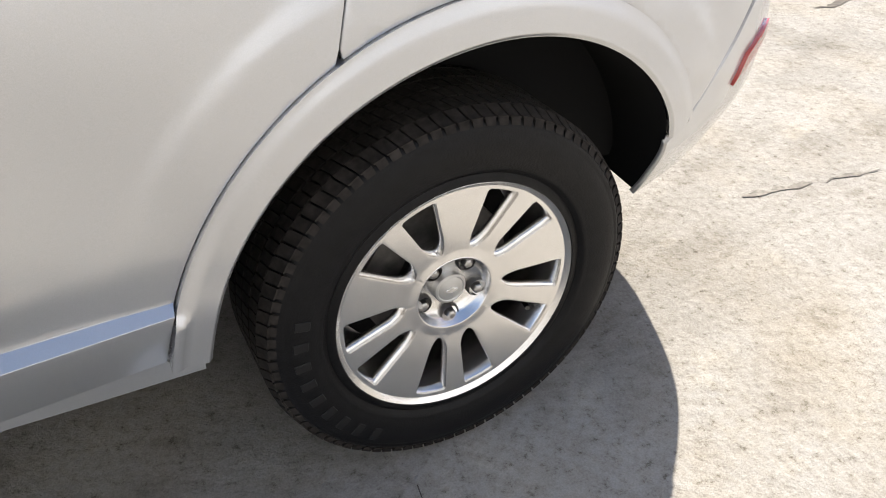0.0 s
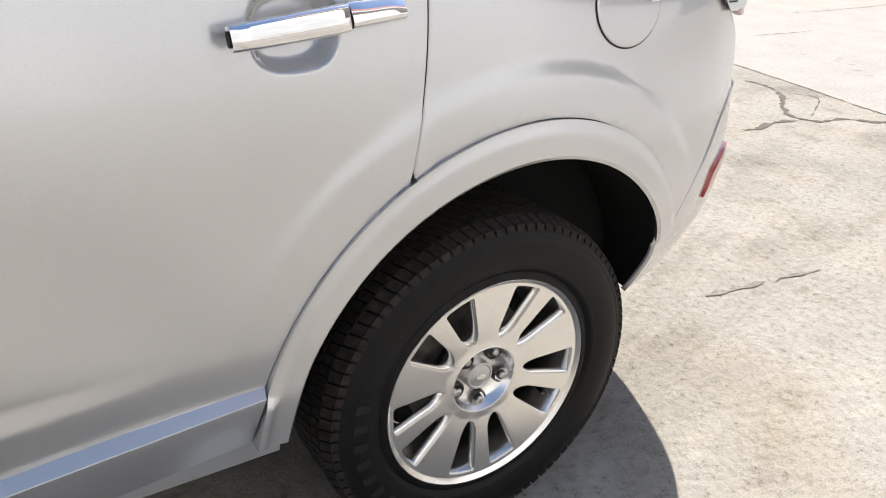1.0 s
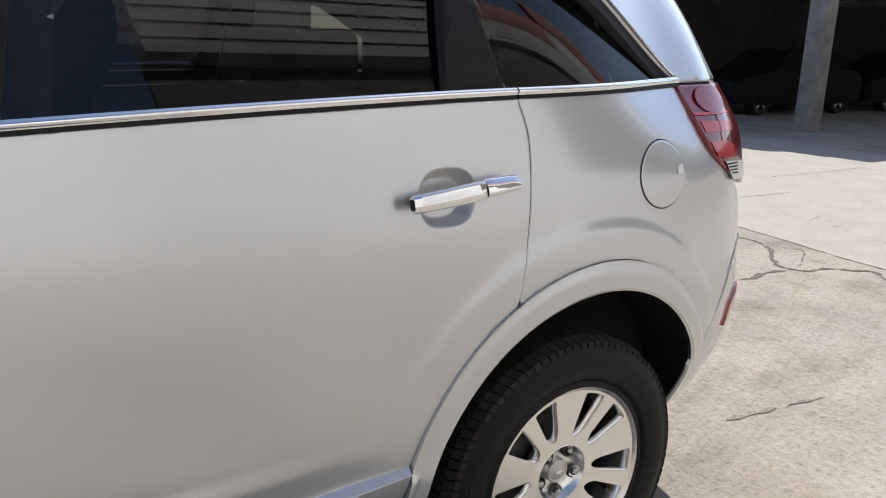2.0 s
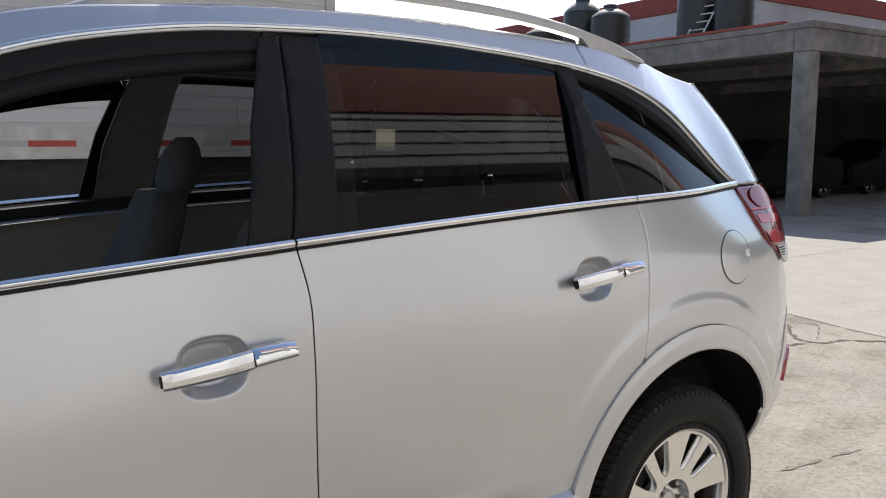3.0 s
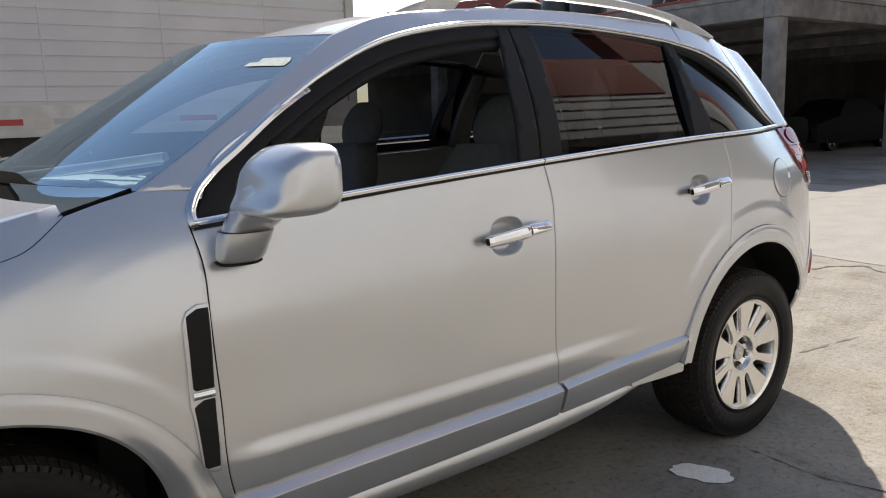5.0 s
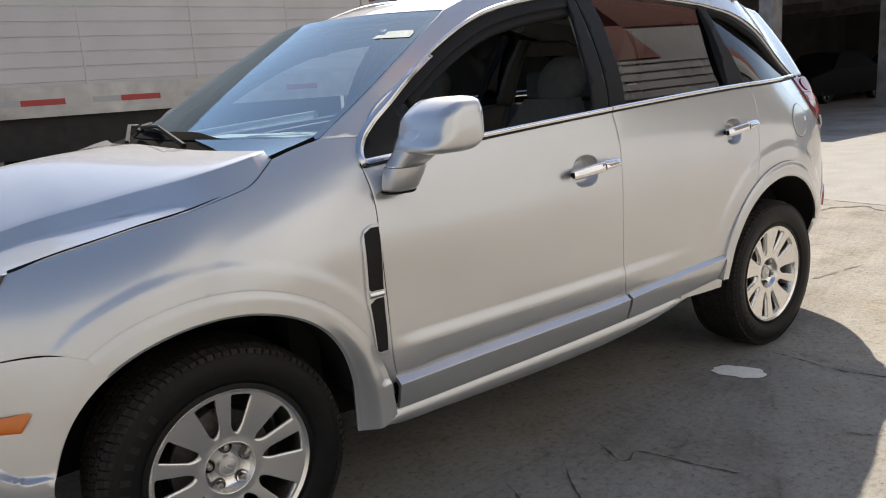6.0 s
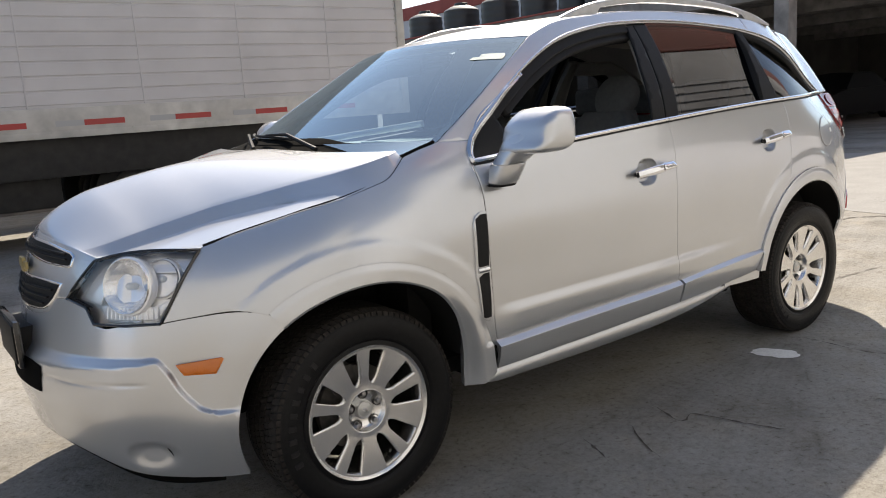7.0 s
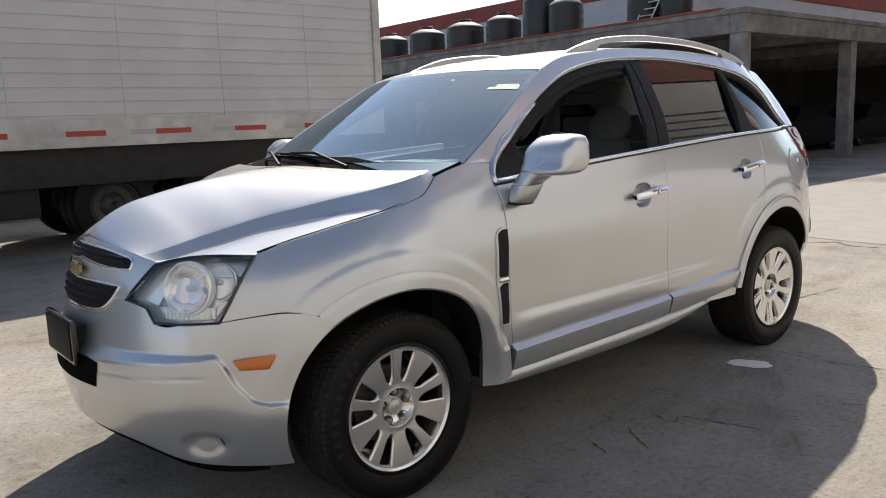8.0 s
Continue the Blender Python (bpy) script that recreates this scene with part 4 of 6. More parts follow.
# fuel flap
cx, cz, fa, fb = .272, 1.047, .098, .077
sheet("fuel_flap_gap", arc(cx, cz, fa + .003, fb + .003, 0, 352, 44), side, TRIM, car, "", off=0.0012, gap=0, hem=0, h=.03, mirror=False)
sheet("fuel_flap", arc(cx, cz, fa, fb, 0, 352, 44), side, PAINT, car, "silver round fuel flap", off=0.0028, gap=0, hem=0.002, h=.03, mirror=False)
sheet("fuel_flap_tab", outline([(.335, 1.040), (.362, 1.040), (.362, 1.062), (.335, 1.062)]), side, WHITE_PLASTIC, car, "white sticker on the fuel flap", off=0.005, gap=0, hem=0.002, h=.02, mirror=False)


# ---- door handles ----
SECTION = [(math.copysign(abs(math.cos(k)) ** .62, math.cos(k)), math.copysign(abs(math.sin(k)) ** .75, math.sin(k))) for k in [2.3 - j * math.tau / 18 for j in range(18)]]


def handle(u0, u1, z0, z1, lock, right=False):
    """A bowed chrome grip on two ends, over its cup."""
    a, na = spot(u0, z0)
    b, nb = spot(u1, z1)
    along = (b - a).normalized()
    v = na.cross(along).normalized()
    if v.z < 0:
        v = -v

    def bar(t0, t1, n, fat, size=1.0):
        """A flat-faced bar with chamfered edges, bowed away from the door."""
        rings = []
        for i in range(n + 1):
            t = t0 + (t1 - t0) * i / n
            c = a.lerp(b, t) + na * (0.020 + 0.015 * math.sin(math.pi * (.12 + .74 * t)) ** 0.8)
            e = min(1.0, .72 + 3.0 * min(i, n - i) / n) if fat else min(1.0, .86 + min(i, n - i))
            hh, th = .0185 * (.88 + .12 * math.sin(math.pi * t)) * (.9 + .1 * e) * size, .011 * e * size
            rings.append([c + v * q * hh + na * w * th for q, w in SECTION])
        return loft(rings)
    obs = [part("door_handle", bar(.02, .655, 20, True), CHROME, car, "chrome door handle", angle=50)]
    obs.append(part("handle_end", bar(.012, .022, 2, False, .62), TRIM, obs[0], "dark handle end"))
    obs.append(part("handle_gasket", bar(.6545, .6615, 2, False, .84), TRIM, obs[0]))
    bm = bar(.661, 1.0, 8, False)
    c = a.lerp(b, .83) + na * .03
    bmesh.ops.rotate(bm, cent=c, matrix=Matrix.Rotation(radians(-30) * (1 if along.x > 0 else -1), 3, along), verts=bm.verts)
    obs.append(part("handle_cap", bm, CHROME, obs[0], "chrome handle end cap", angle=50))
    for t in (0.12, 0.9):
        bm = bmesh.new()
        c = a.lerp(b, t)
        tube(bm, [c - na * .012, c + na * .016], .010, 8)
        obs.append(part("handle_foot", bm, TRIM, obs[0]))
    if lock:
        bm = bmesh.new()
        c = a.lerp(b, .90) + na * .034
        tube(bm, [c, c + na * .008], .0075, 14)
        obs.append(part("lock_cylinder", bm, ALLOY_DULL, obs[0]))
    return obs


def mirrored(obs):
    """The same parts on the car's right side."""
    made = {}
    for ob in obs:
        me = ob.data.copy()
        me.transform(Matrix.Translation((0, 2 * YC, 0)) @ Matrix.Diagonal((1, -1, 1, 1)))
        me.flip_normals()
        o = new(ob.name.split(".")[0], me)
        o.parent = made.get(ob.parent, ob.parent)
        if "label" in ob:
            tagged(o, ob["label"])
        made[ob] = o
    return list(made.values())





# ---- outside mirrors ----
def loft(rings, cap=True):
    bm = bmesh.new()
    rows = [[bm.verts.new(p) for p in r] for r in rings]
    n = len(rows[0])
    for r0, r1 in zip(rows, rows[1:]):
        for k in range(n):
            bm.faces.new((r0[k], r0[(k + 1) % n], r1[(k + 1) % n], r1[k]))
    if cap:
        bm.faces.new(rows[0][::-1])
        bm.faces.new(rows[-1])
    return bm


mirrored(handle(-1.452, -1.206, .996, 1.018, True))
mirrored(handle(-.480, -.234, 1.050, 1.074, False))


def squircle(cx, y, cz, rx, rz, p=0.55, n=28, lean=0.0):
    out = []
    for k in range(n):
        q = k * math.tau / n
        c, s = math.cos(q), math.sin(q)
        out.append((cx + rx * math.copysign(abs(c) ** p, c) + (lean * (1 - c) / 2) * s * rz, y, cz + rz * math.copysign(abs(s) ** p, s)))
    return out


rings = []
for y, cxm, czm, rx, rz in ((-.118, -2.128, 1.205, .060, .058), (-.130, -2.124, 1.212, .084, .070), (-.155, -2.116, 1.219, .102, .078), (-.20, -2.109, 1.221, .108, .081),
                            (-.25, -2.104, 1.222, .107, .081), (-.285, -2.100, 1.221, .103, .079), (-.306, -2.097, 1.220, .096, .073), (-.318, -2.094, 1.219, .082, .060), (-.324, -2.092, 1.218, .055, .038)):
    rings.append(squircle(cxm + .024, y, czm + .003, rx * .74, rz * .93, 0.54, 52, lean=.80))
housing = part("door_mirror", loft(rings), PAINT, car, "silver door mirror housing", angle=60)


def level(cx, cy, z, rx, ry, p=.75, n=32):
    return [(cx + .016 + rx * .92 * math.copysign(abs(math.cos(q)) ** p, math.cos(q)), cy + ry * math.copysign(abs(math.sin(q)) ** p, math.sin(q)), z) for q in [k * math.tau / n for k in range(n)]]


neck = loft([level(-2.178, -.112, 1.044, .040, .030), level(-2.178, -.114, 1.048, .052, .038), level(-2.176, -.118, 1.060, .058, .044), level(-2.170, -.128, 1.095, .062, .052), level(-2.166, -.134, 1.115, .063, .054)])
foot = part("mirror_foot", neck, PAINT, housing, "silver mirror foot", angle=60)
neck = loft([level(-2.163, -.135, 1.1175, .060, .052), level(-2.150, -.150, 1.140, .066, .058), level(-2.136, -.172, 1.165, .074, .066), level(-2.118, -.195, 1.205, .078, .072), level(-2.108, -.200, 1.240, .066, .060)])
arm = part("mirror_arm", neck, PAINT, housing, "silver mirror arm", angle=60)
gask = part("mirror_gasket", loft([level(-2.178, -.108, 1.040, .050, .036), level(-2.178, -.110, 1.046, .056, .042)]), TRIM, housing, "black rubber gasket")
bm = bmesh.new()
box(bm, (-2.022, -.280, 1.172), (-2.002, -.170, 1.265), .005)
mg = part("mirror_glass", bm, CHROME, housing, "mirror glass")
mirrored([housing, foot, arm, gask, mg])


# ---- roof rails ----
def roof_rail():
    def z_in(x):
        return roof_at([x], [0.275])[0][2]
    bm = bmesh.new()
    top = hermite([-1.50, -1.42, -1.30, -1.15, -1.0, -.65, -.35, -.15, 0.0, .10], [1.652, 1.680, 1.715, 1.738, 1.751, 1.752, 1.735, 1.708, 1.675, 1.640])
    rows = []
    for x in np.linspace(-1.50, .10, 50):
        zt = float(top(x))
        zb = max(zt - .030, z_in(x) - .01) if -1.27 < x < -.16 else z_in(x) - .012
        zb = min(zb, zt - .006)
        y0 = 0.262 + .012 * max(0, (x + .4))
        w = 0.016
        rows.append([(x, y0 - w, zb), (x, y0 - w * 1.05, (zt + zb) / 2), (x, y0 - w * .7, zt - .004), (x, y0, zt), (x, y0 + w * .7, zt - .004), (x, y0 + w, (zt + zb) / 2), (x, y0 + w, zb)])
    ob = part("roof_rail", loft(rows), RAIL, car, "silver roof rail", angle=50)
    return [ob]


mirrored(roof_rail())

# ---- wheels ----
def wheel(name="wheel"):
    """A wheel about its own middle, axle along y, outer face towards -y."""
    w = new(name)
    w.parent = car
    tagged(w, "black tyre on a ten-spoke machined alloy rim")
    R = 0.349
    bm = bmesh.new()
    prof = [(.222, -.030), (.229, -.040), (.236, -.040), (.243, -.036), (.249, -.0405), (.253, -.045), (.257, -.045), (.262, -.047), (.280, -.0505), (.298, -.051),
            (.313, -.0485), (.317, -.0465), (.320, -.047), (.329, -.041), (.337, -.032), (.342, -.018), (R - .007, .0), (R - .006, .075), (R - .007, .15), (.342, .172),
            (.329, .195), (.30, .205), (.26, .197), (.235, .185), (.222, .175)]
    lathe(bm, prof, 96)
    tyre = part("tyre", bm, RUBBER, w, "black tyre", angle=50)
    # tread blocks
    verts, faces = [], []
    ribs = [(-.040, -.012, 92, .0), (-.009, .024, 104, .5), (.029, .062, 104, .2), (.067, .098, 104, .7), (.103, .137, 104, .4), (.141, .186, 92, .1)]
    rnd = random.Random(3)
    for y0, y1, n, ph in ribs:
        for k in range(n):
            a0 = (k + ph) * math.tau / n
            a1 = a0 + math.tau / n * 0.84
            sk = 0.35 * math.tau / n
            b = len(verts)
            for y, s in ((y0, 0), (y1, sk)):
                edge = -0.012 if y < -.03 or y > .18 else 0
                for a in (a0, a1):
                    for r in (R - .009, R + edge):
                        verts.append((r * math.cos(a + s), y, r * math.sin(a + s)))
            q = [b + i for i in range(8)]
            faces += [(q[1], q[3], q[7], q[5]), (q[0], q[1], q[5], q[4]), (q[2], q[6], q[7], q[3]), (q[0], q[2], q[3], q[1]), (q[4], q[5], q[7], q[6])]
    # shoulder lugs
    n = 92
    for k in range(n):
        a0 = k * math.tau / n
        a1 = a0 + math.tau / n * .74
        b = len(verts)
        for a in (a0, a1):
            verts += [((R - .0125) * math.cos(a), -.0395, (R - .0125) * math.sin(a)), (.334 * math.cos(a), -.0405, .334 * math.sin(a)), (.3265 * math.cos(a), -.0435, .3265 * math.sin(a)),
                      (.324 * math.cos(a), -.036, .324 * math.sin(a)), (.332 * math.cos(a), -.030, .332 * math.sin(a))]
        faces += [(b, b + 1, b + 6, b + 5), (b + 1, b + 2, b + 7, b + 6), (b + 2, b + 3, b + 8, b + 7), (b, b + 4, b + 3, b + 2, b + 1), (b + 5, b + 6, b + 7, b + 8, b + 9)]
    tr = link("tread", verts, faces, TREAD, w, "worn tread blocks")
    tagged(tr, kind="stuff")
    # raised writing of a maker, as plain bars
    for k in range(9):
        a = radians(168 + 8.2 * k)
        bm = bmesh.new()
        box(bm, (-.0085, -.0015, -.013), (.0085, .0015, .013), .001, 1)
        bm.transform(pose(.290 * math.cos(a), -.0515, .290 * math.sin(a)) @ Matrix.Rotation(-(a - math.pi / 2), 4, "Y"))
        part("sidewall_mark", bm, RUBBER_MARK, tyre, smooth=False)
    # rim barrel and lip
    bm = bmesh.new()
    lathe(bm, [(.204, .15), (.200, .10), (.203, .02), (.208, -.010), (.2105, -.022), (.214, -.0275), (.222, -.0345), (.2275, -.0385), (.2300, -.037), (.2300, -.030)], 96)
    part("rim", bm, ALLOY, w, "machined alloy rim lip", angle=40)

    def face(x, z):
        r = np.hypot(x, z)
        y = -.016 - .016 * np.clip((r - .09) / .135, 0, 1)
        return np.stack([x, y, z], 1)

    def spoke_outline(axis, wide):
        """A tenth of the wheel's face, between the middles of two slots."""
        def edge(r, s):
            hw = (.0245 + (r - .118) * .245) if wide else (.0135 + (r - .118) * .070)
            return (s * hw, math.sqrt(r * r - hw * hw))

        def polar(r, deg):
            return (r * math.sin(radians(deg)), r * math.cos(radians(deg)))
        right = [polar(.072, 18), polar(.094, 18)]
        e0 = edge(.121, 1)
        p0 = polar(.094, 18)
        for t in (.25, .5, .75):
            c = polar(.096, 13 if wide else 10)
            a = [p0[k] + (c[k] - p0[k]) * t for k in (0, 1)]
            q = [c[k] + (e0[k] - c[k]) * t for k in (0, 1)]
            right.append(tuple(a[k] + (q[k] - a[k]) * t for k in (0, 1)))
        right += [edge(r, 1) for r in np.linspace(.121, .207, 9)]
        e1 = edge(.2115, 1)
        d0 = math.degrees(math.atan2(e1[0], e1[1])) + 1.0
        right += [polar(.2115, d) for d in np.linspace(d0, 18, 5)] + [polar(.2235, 18)]
        out = right + [polar(.2235, d) for d in np.linspace(18, -18, 9)][1:-1] + [(-x, z) for x, z in right[::-1]] + [polar(.072, d) for d in np.linspace(-18, 18, 7)][1:-1]
        return [(x, z) for x, z in out]
    meshes = []
    for i in (0, 1):
        ob = sheet("spoke", spoke_outline(0, i == 0), face, ALLOY, w, "wide machined spoke" if i == 0 else "narrow machined spoke", gap=0.0, h=.0065, hem=0.024, mirror=False, roll=0.08)[0]
        meshes.append(ob)
        for k in range(5):
            m = Matrix.Rotation(-radians(72 * k + 36 * i), 4, "Y")
            if k == 0:
                ob.matrix_basis = m
            else:
                o = ob.copy()
                scene.collection.objects.link(o)
                o.parent = w
                o.matrix_basis = m
    bm = bmesh.new()
    lathe(bm, [(.0, .05), (.080, .05), (.080, -.010), (.0765, -.0152), (.0735, -.0164), (.0715, -.0158), (.069, -.012), (.065, -.002), (.058, .006), (.046, .0105), (.034, .012), (.0, .012)], 60)
    part("hub", bm, ALLOY, w, "polished dished hub", angle=35)
    bm = bmesh.new()
    lathe(bm, [(.0310, .013), (.0310, .002), (.0295, -.001), (.026, -.0018), (.024, -.0005), (.016, -.0030), (.0, -.0045)], 40)
    cap = part("hub_cap", bm, ALLOY_DULL, w, "round centre cap", angle=30)
    bm = bmesh.new()
    for (x0, z0), (x1, z1) in (((-.014, -.004), (.014, .004)), ((-.006, -.007), (.006, .007))):
        box(bm, (x0 * .8, -.0062, z0 * .8), (x1 * .8, -.0025, z1 * .8), .0006, 1)
    part("cap_badge", bm, ALLOY, cap, "small silver badge", smooth=False)
    for k in range(5):
        a = radians(55.5 + 72 * k)
        bm = bmesh.new()
        lathe(bm, [(.0108, .020), (.0108, .002), (.0102, -.002), (.0088, -.0055), (.0055, -.008), (.0, -.0085)], 6)
        bm.transform(pose(.0565 * math.cos(a), 0, .0565 * math.sin(a)))
        nut = part("wheel_nut", bm, NUT, w, "steel wheel nut", angle=25)
        bm = bmesh.new()
        lathe(bm, [(.0185, .012), (.0180, .0015), (.0165, -.0005), (.0155, .003), (.0148, .016), (.0, .017)], 24)
        bm.transform(pose(.0565 * math.cos(a), 0, .0565 * math.sin(a)))
        part("nut_recess", bm, NUT_CUP, nut, "dark nut recess", angle=40)
    bm = bmesh.new()
    tube(bm, [(.196 * math.cos(-.52), .02, .196 * math.sin(-.52)), (.182 * math.cos(-.52), -.016, .182 * math.sin(-.52))], [.006, .0045], 8)
    part("valve", bm, GLOSS_BLACK, w, "black valve stem")
    # brake
    bm = bmesh.new()
    lathe(bm, [(.05, .055), (.142, .055), (.144, .058), (.144, .080), (.142, .083), (.05, .083)], 48)
    part("brake_disc", bm, DARK_METAL, w, "grey brake disc", angle=40)
    bm = bmesh.new()
    box(bm, (-.05, .035, .085), (.05, .10, .155), .012)
    bm.transform(Matrix.Rotation(-radians(60), 4, "Y"))
    part("brake_caliper", bm, DARK_METAL, w, "grey brake caliper")
    bm = bmesh.new()
    lathe(bm, [(.0, .11), (.19, .11), (.195, .16)], 32)
    part("brake_shield", bm, SHADE, w, "dark backing plate")
    return w


NUT = material("nut_steel", (0.42, 0.41, 0.40), 0.28, 1.0)
NUT_CUP = material("nut_recess", (0.10, 0.095, 0.09), 0.4, 0.8)
RUBBER_MARK = material("raised_rubber", (0.010, 0.010, 0.0105), 0.5, spec=.3)
rear_left = wheel()
rear_left.matrix_basis = pose(0, 0.018, 0.346)
copy_thing(rear_left, pose(-2.707, 0.018, 0.346, 0, FRONT_TURN, 0)).parent = car
for x in AXLES:
    copy_thing(rear_left, pose(x, 2 * YC - 0.018, 0.346, 0, 20, 180)).parent = car

# wheel wells, underbody


def well(arch):
    """From the arch's edge inwards to a flat back wall."""
    def f(a, t):
        a, t = np.atleast_1d(np.asarray(a, float)), np.atleast_1d(np.asarray(t, float))
        c, s = np.cos(np.radians(a)), np.sin(np.radians(a))
        k0 = tuck(arch, a)
        p = side(arch[0] + c * (arch[2] - k0 + .004), arch[1] + s * (arch[3] - k0 + .004))
        p[:, 1] += k0
        q = np.stack([arch[0] + c * (arch[2] + .006), np.full(len(a), .31), arch[1] + s * (arch[3] + .006)], 1)
        r = np.stack([arch[0] + c * .02, np.full(len(a), .312), arch[1] + s * .02], 1)
        k = np.clip(t, 0, 1)[:, None]
        m = np.clip(t - 1, 0, 1)[:, None]
        inward = p + (q - p) * k
        inward[:, 1] += .006 * (t > 0)
        return np.where(t[:, None] <= 1, inward, q + (r - q) * m)
    return f


for arch, a0, a1 in ((F_ARCH, 14, 183), (R_ARCH, 3, 178)):
    A, B = np.meshgrid(np.linspace(a0, a1, 50), [0, .12, .5, .9, 1.0, 1.3, 2.0], indexing="ij")
    p = well(arch)(A.ravel(), B.ravel())
    idx = np.arange(A.size).reshape(A.shape)
    faces = [(idx[i, j], idx[i + 1, j], idx[i + 1, j + 1], idx[i, j + 1]) for i in range(49) for j in range(6)]
    link("wheel_arch_liner", p, faces, SHADE, car, "dark wheel arch liner", smooth=True)
    link("wheel_arch_liner", p * (1, -1, 1) + (0, 2 * YC, 0), faces, SHADE, car, "dark wheel arch liner", smooth=True)
bm = bmesh.new()
box(bm, (-2.2, .10, .30), (-.5, 2 * YC - .10, .36), .02)
part("underbody", bm, SHADE, car, "dark underbody")
bm = bmesh.new()
box(bm, (-3.25, .45, .28), (.50, 2 * YC - .45, .40), .03)
part("underbody", bm, SHADE, car, "dark underbody")
bm = bmesh.new()
tube(bm, [(-.1, .2, .30), (.0, .5, .30), (.0, 1.1, .30), (-.1, 1.45, .30)], .04, 8)
part("rear_axle", bm, DARK_METAL, car, "dark rear axle")

# ---- lamps, grille and front details ----
LAMP = outline(curve([(-3.198, .946), (-3.24, .888), (-3.282, .821), (-3.325, .749)], .03), [(-3.438, .747), (-3.572, .747), (-3.614, .793)],
               [(-3.722, .812)], curve([(-3.722, .812), (-3.642, .891), (-3.60, .930)], .03), curve([(-3.60, .930), (-3.546, .942), (-3.378, .956), (-3.198, .946)], .04))
sheet("headlamp_bed", LAMP, side, LAMP_SILVER, car, "silver headlamp housing", off=lambda u, z: -0.05 + .012 * np.sin((u + 3.2) * 34) * (z > .80), gap=0.001, hem=0.0, h=0.03)
for pane in sheet("headlamp_lens", LAMP, side, LENS, car, "clear headlamp lens", off=0.004, gap=0.004, hem=0.0, h=0.03, roll=0):
    pane.visible_shadow = False
sheet("headlamp_rim", outline(LAMP), side, LAMP_SILVER, car, "", off=-0.052, gap=0, hem=-0.054, h=0.05)
lamps = []
for u, z, r, dep in ((-3.450, .862, .080, -.016), (-3.328, .882, .056, -.030)):
    c, n = spot(u, z, dep)
    n = (n + Vector((-0.55, -0.25, 0))).normalized()
    turn = Matrix.Translation(c) @ Vector((0, -1, 0)).rotation_difference(n).to_matrix().to_4x4()
    bm = bmesh.new()
    lathe(bm, [(.010, .052), (r * .30, .046), (r * .55, .036), (r * .78, .020), (r * .92, .006), (r, -.008), (r * 1.04, -.010), (r * 1.06, -.004)], 48)
    bm.transform(turn)
    lamps.append(part("headlamp_bowl", bm, BOWL, car, "chrome headlamp reflector", angle=70))
    bm = bmesh.new()
    lathe(bm, [(.0, -.004), (.006, -.002), (.010, .004), (.011, .014), (.010, .05)], 14)
    bm.transform(turn)
    lamps.append(part("headlamp_bulb", bm, WHITE_PLASTIC, lamps[-1], "pale headlamp bulb"))
    bm = bmesh.new()
    lathe(bm, [(r * 1.06, -.004), (r * 1.13, -.002), (r * 1.16, .012), (r * 1.10, .03)], 30)
    bm.transform(turn)
    lamps.append(part("bowl_rim", bm, LAMP_SILVER, lamps[-2], "silver rim round the reflector"))
mirrored(lamps)
sheet("headlamp_reflector", outline([(-3.70, .815), (-3.60, .80), (-3.55, .92), (-3.60, .92), (-3.65, .875)]), side, LAMP_SILVER, car, "silver headlamp reflector", off=-0.038, gap=0, hem=.004, h=.02)
sheet("headlamp_reflector", outline([(-3.56, .76), (-3.345, .76), (-3.30, .815), (-3.36, .80), (-3.59, .80)]), side, LAMP_SILVER, car, "ribbed silver lower reflector", off=-0.030, gap=0, hem=.004, h=.02)
sheet("lamp_mask", outline([(-3.570, .830), (-3.548, .830), (-3.537, .90), (-3.552, .912)]), side, GLOSS_BLACK, car, "dark mask inside the headlamp", off=-0.030, gap=0, hem=.004, h=.02)
sheet("headlamp_reflector", outline([(-3.37, .90), (-3.25, .90), (-3.22, .94), (-3.38, .948)]), side, LAMP_SILVER, car, "silver headlamp reflector", off=-0.034, gap=0, hem=.004, h=.02)
seal = [spot(u, z, .003)[0] for u, z in LAMP]
mirrored([part("headlamp_seal", tube(bmesh.new(), seal + seal[:2], .0050, 6), GLOSS_BLACK, car, "black seal round the headlamp")])
ribs = []
for k in range(12):
    u = -3.55 + .019 * k
    a, n = spot(u, .764, -.026)
    b, n = spot(u, .798, -.026)
    bm = bmesh.new()
    tube(bm, [a, b], .003, 5)
    ribs.append(part("lamp_rib", bm, LAMP_SILVER, car))
mirrored(ribs)
sheet("side_marker", outline([(-3.289, .628), (-3.269, .594), (-3.18, .590), (-3.154, .632), (-3.16, .637)]), side, AMBER, car, "amber side marker lamp",
      off=lambda u, z: 0.012 + 0.004 * np.exp(-((z - .612) / .015) ** 2), gap=0, hem=0.01, h=.015)


def across(name, poly, mat, label, off, **kw):
    return sheet(name, poly, side, mat, car, label, off=off, gap=0, **kw)


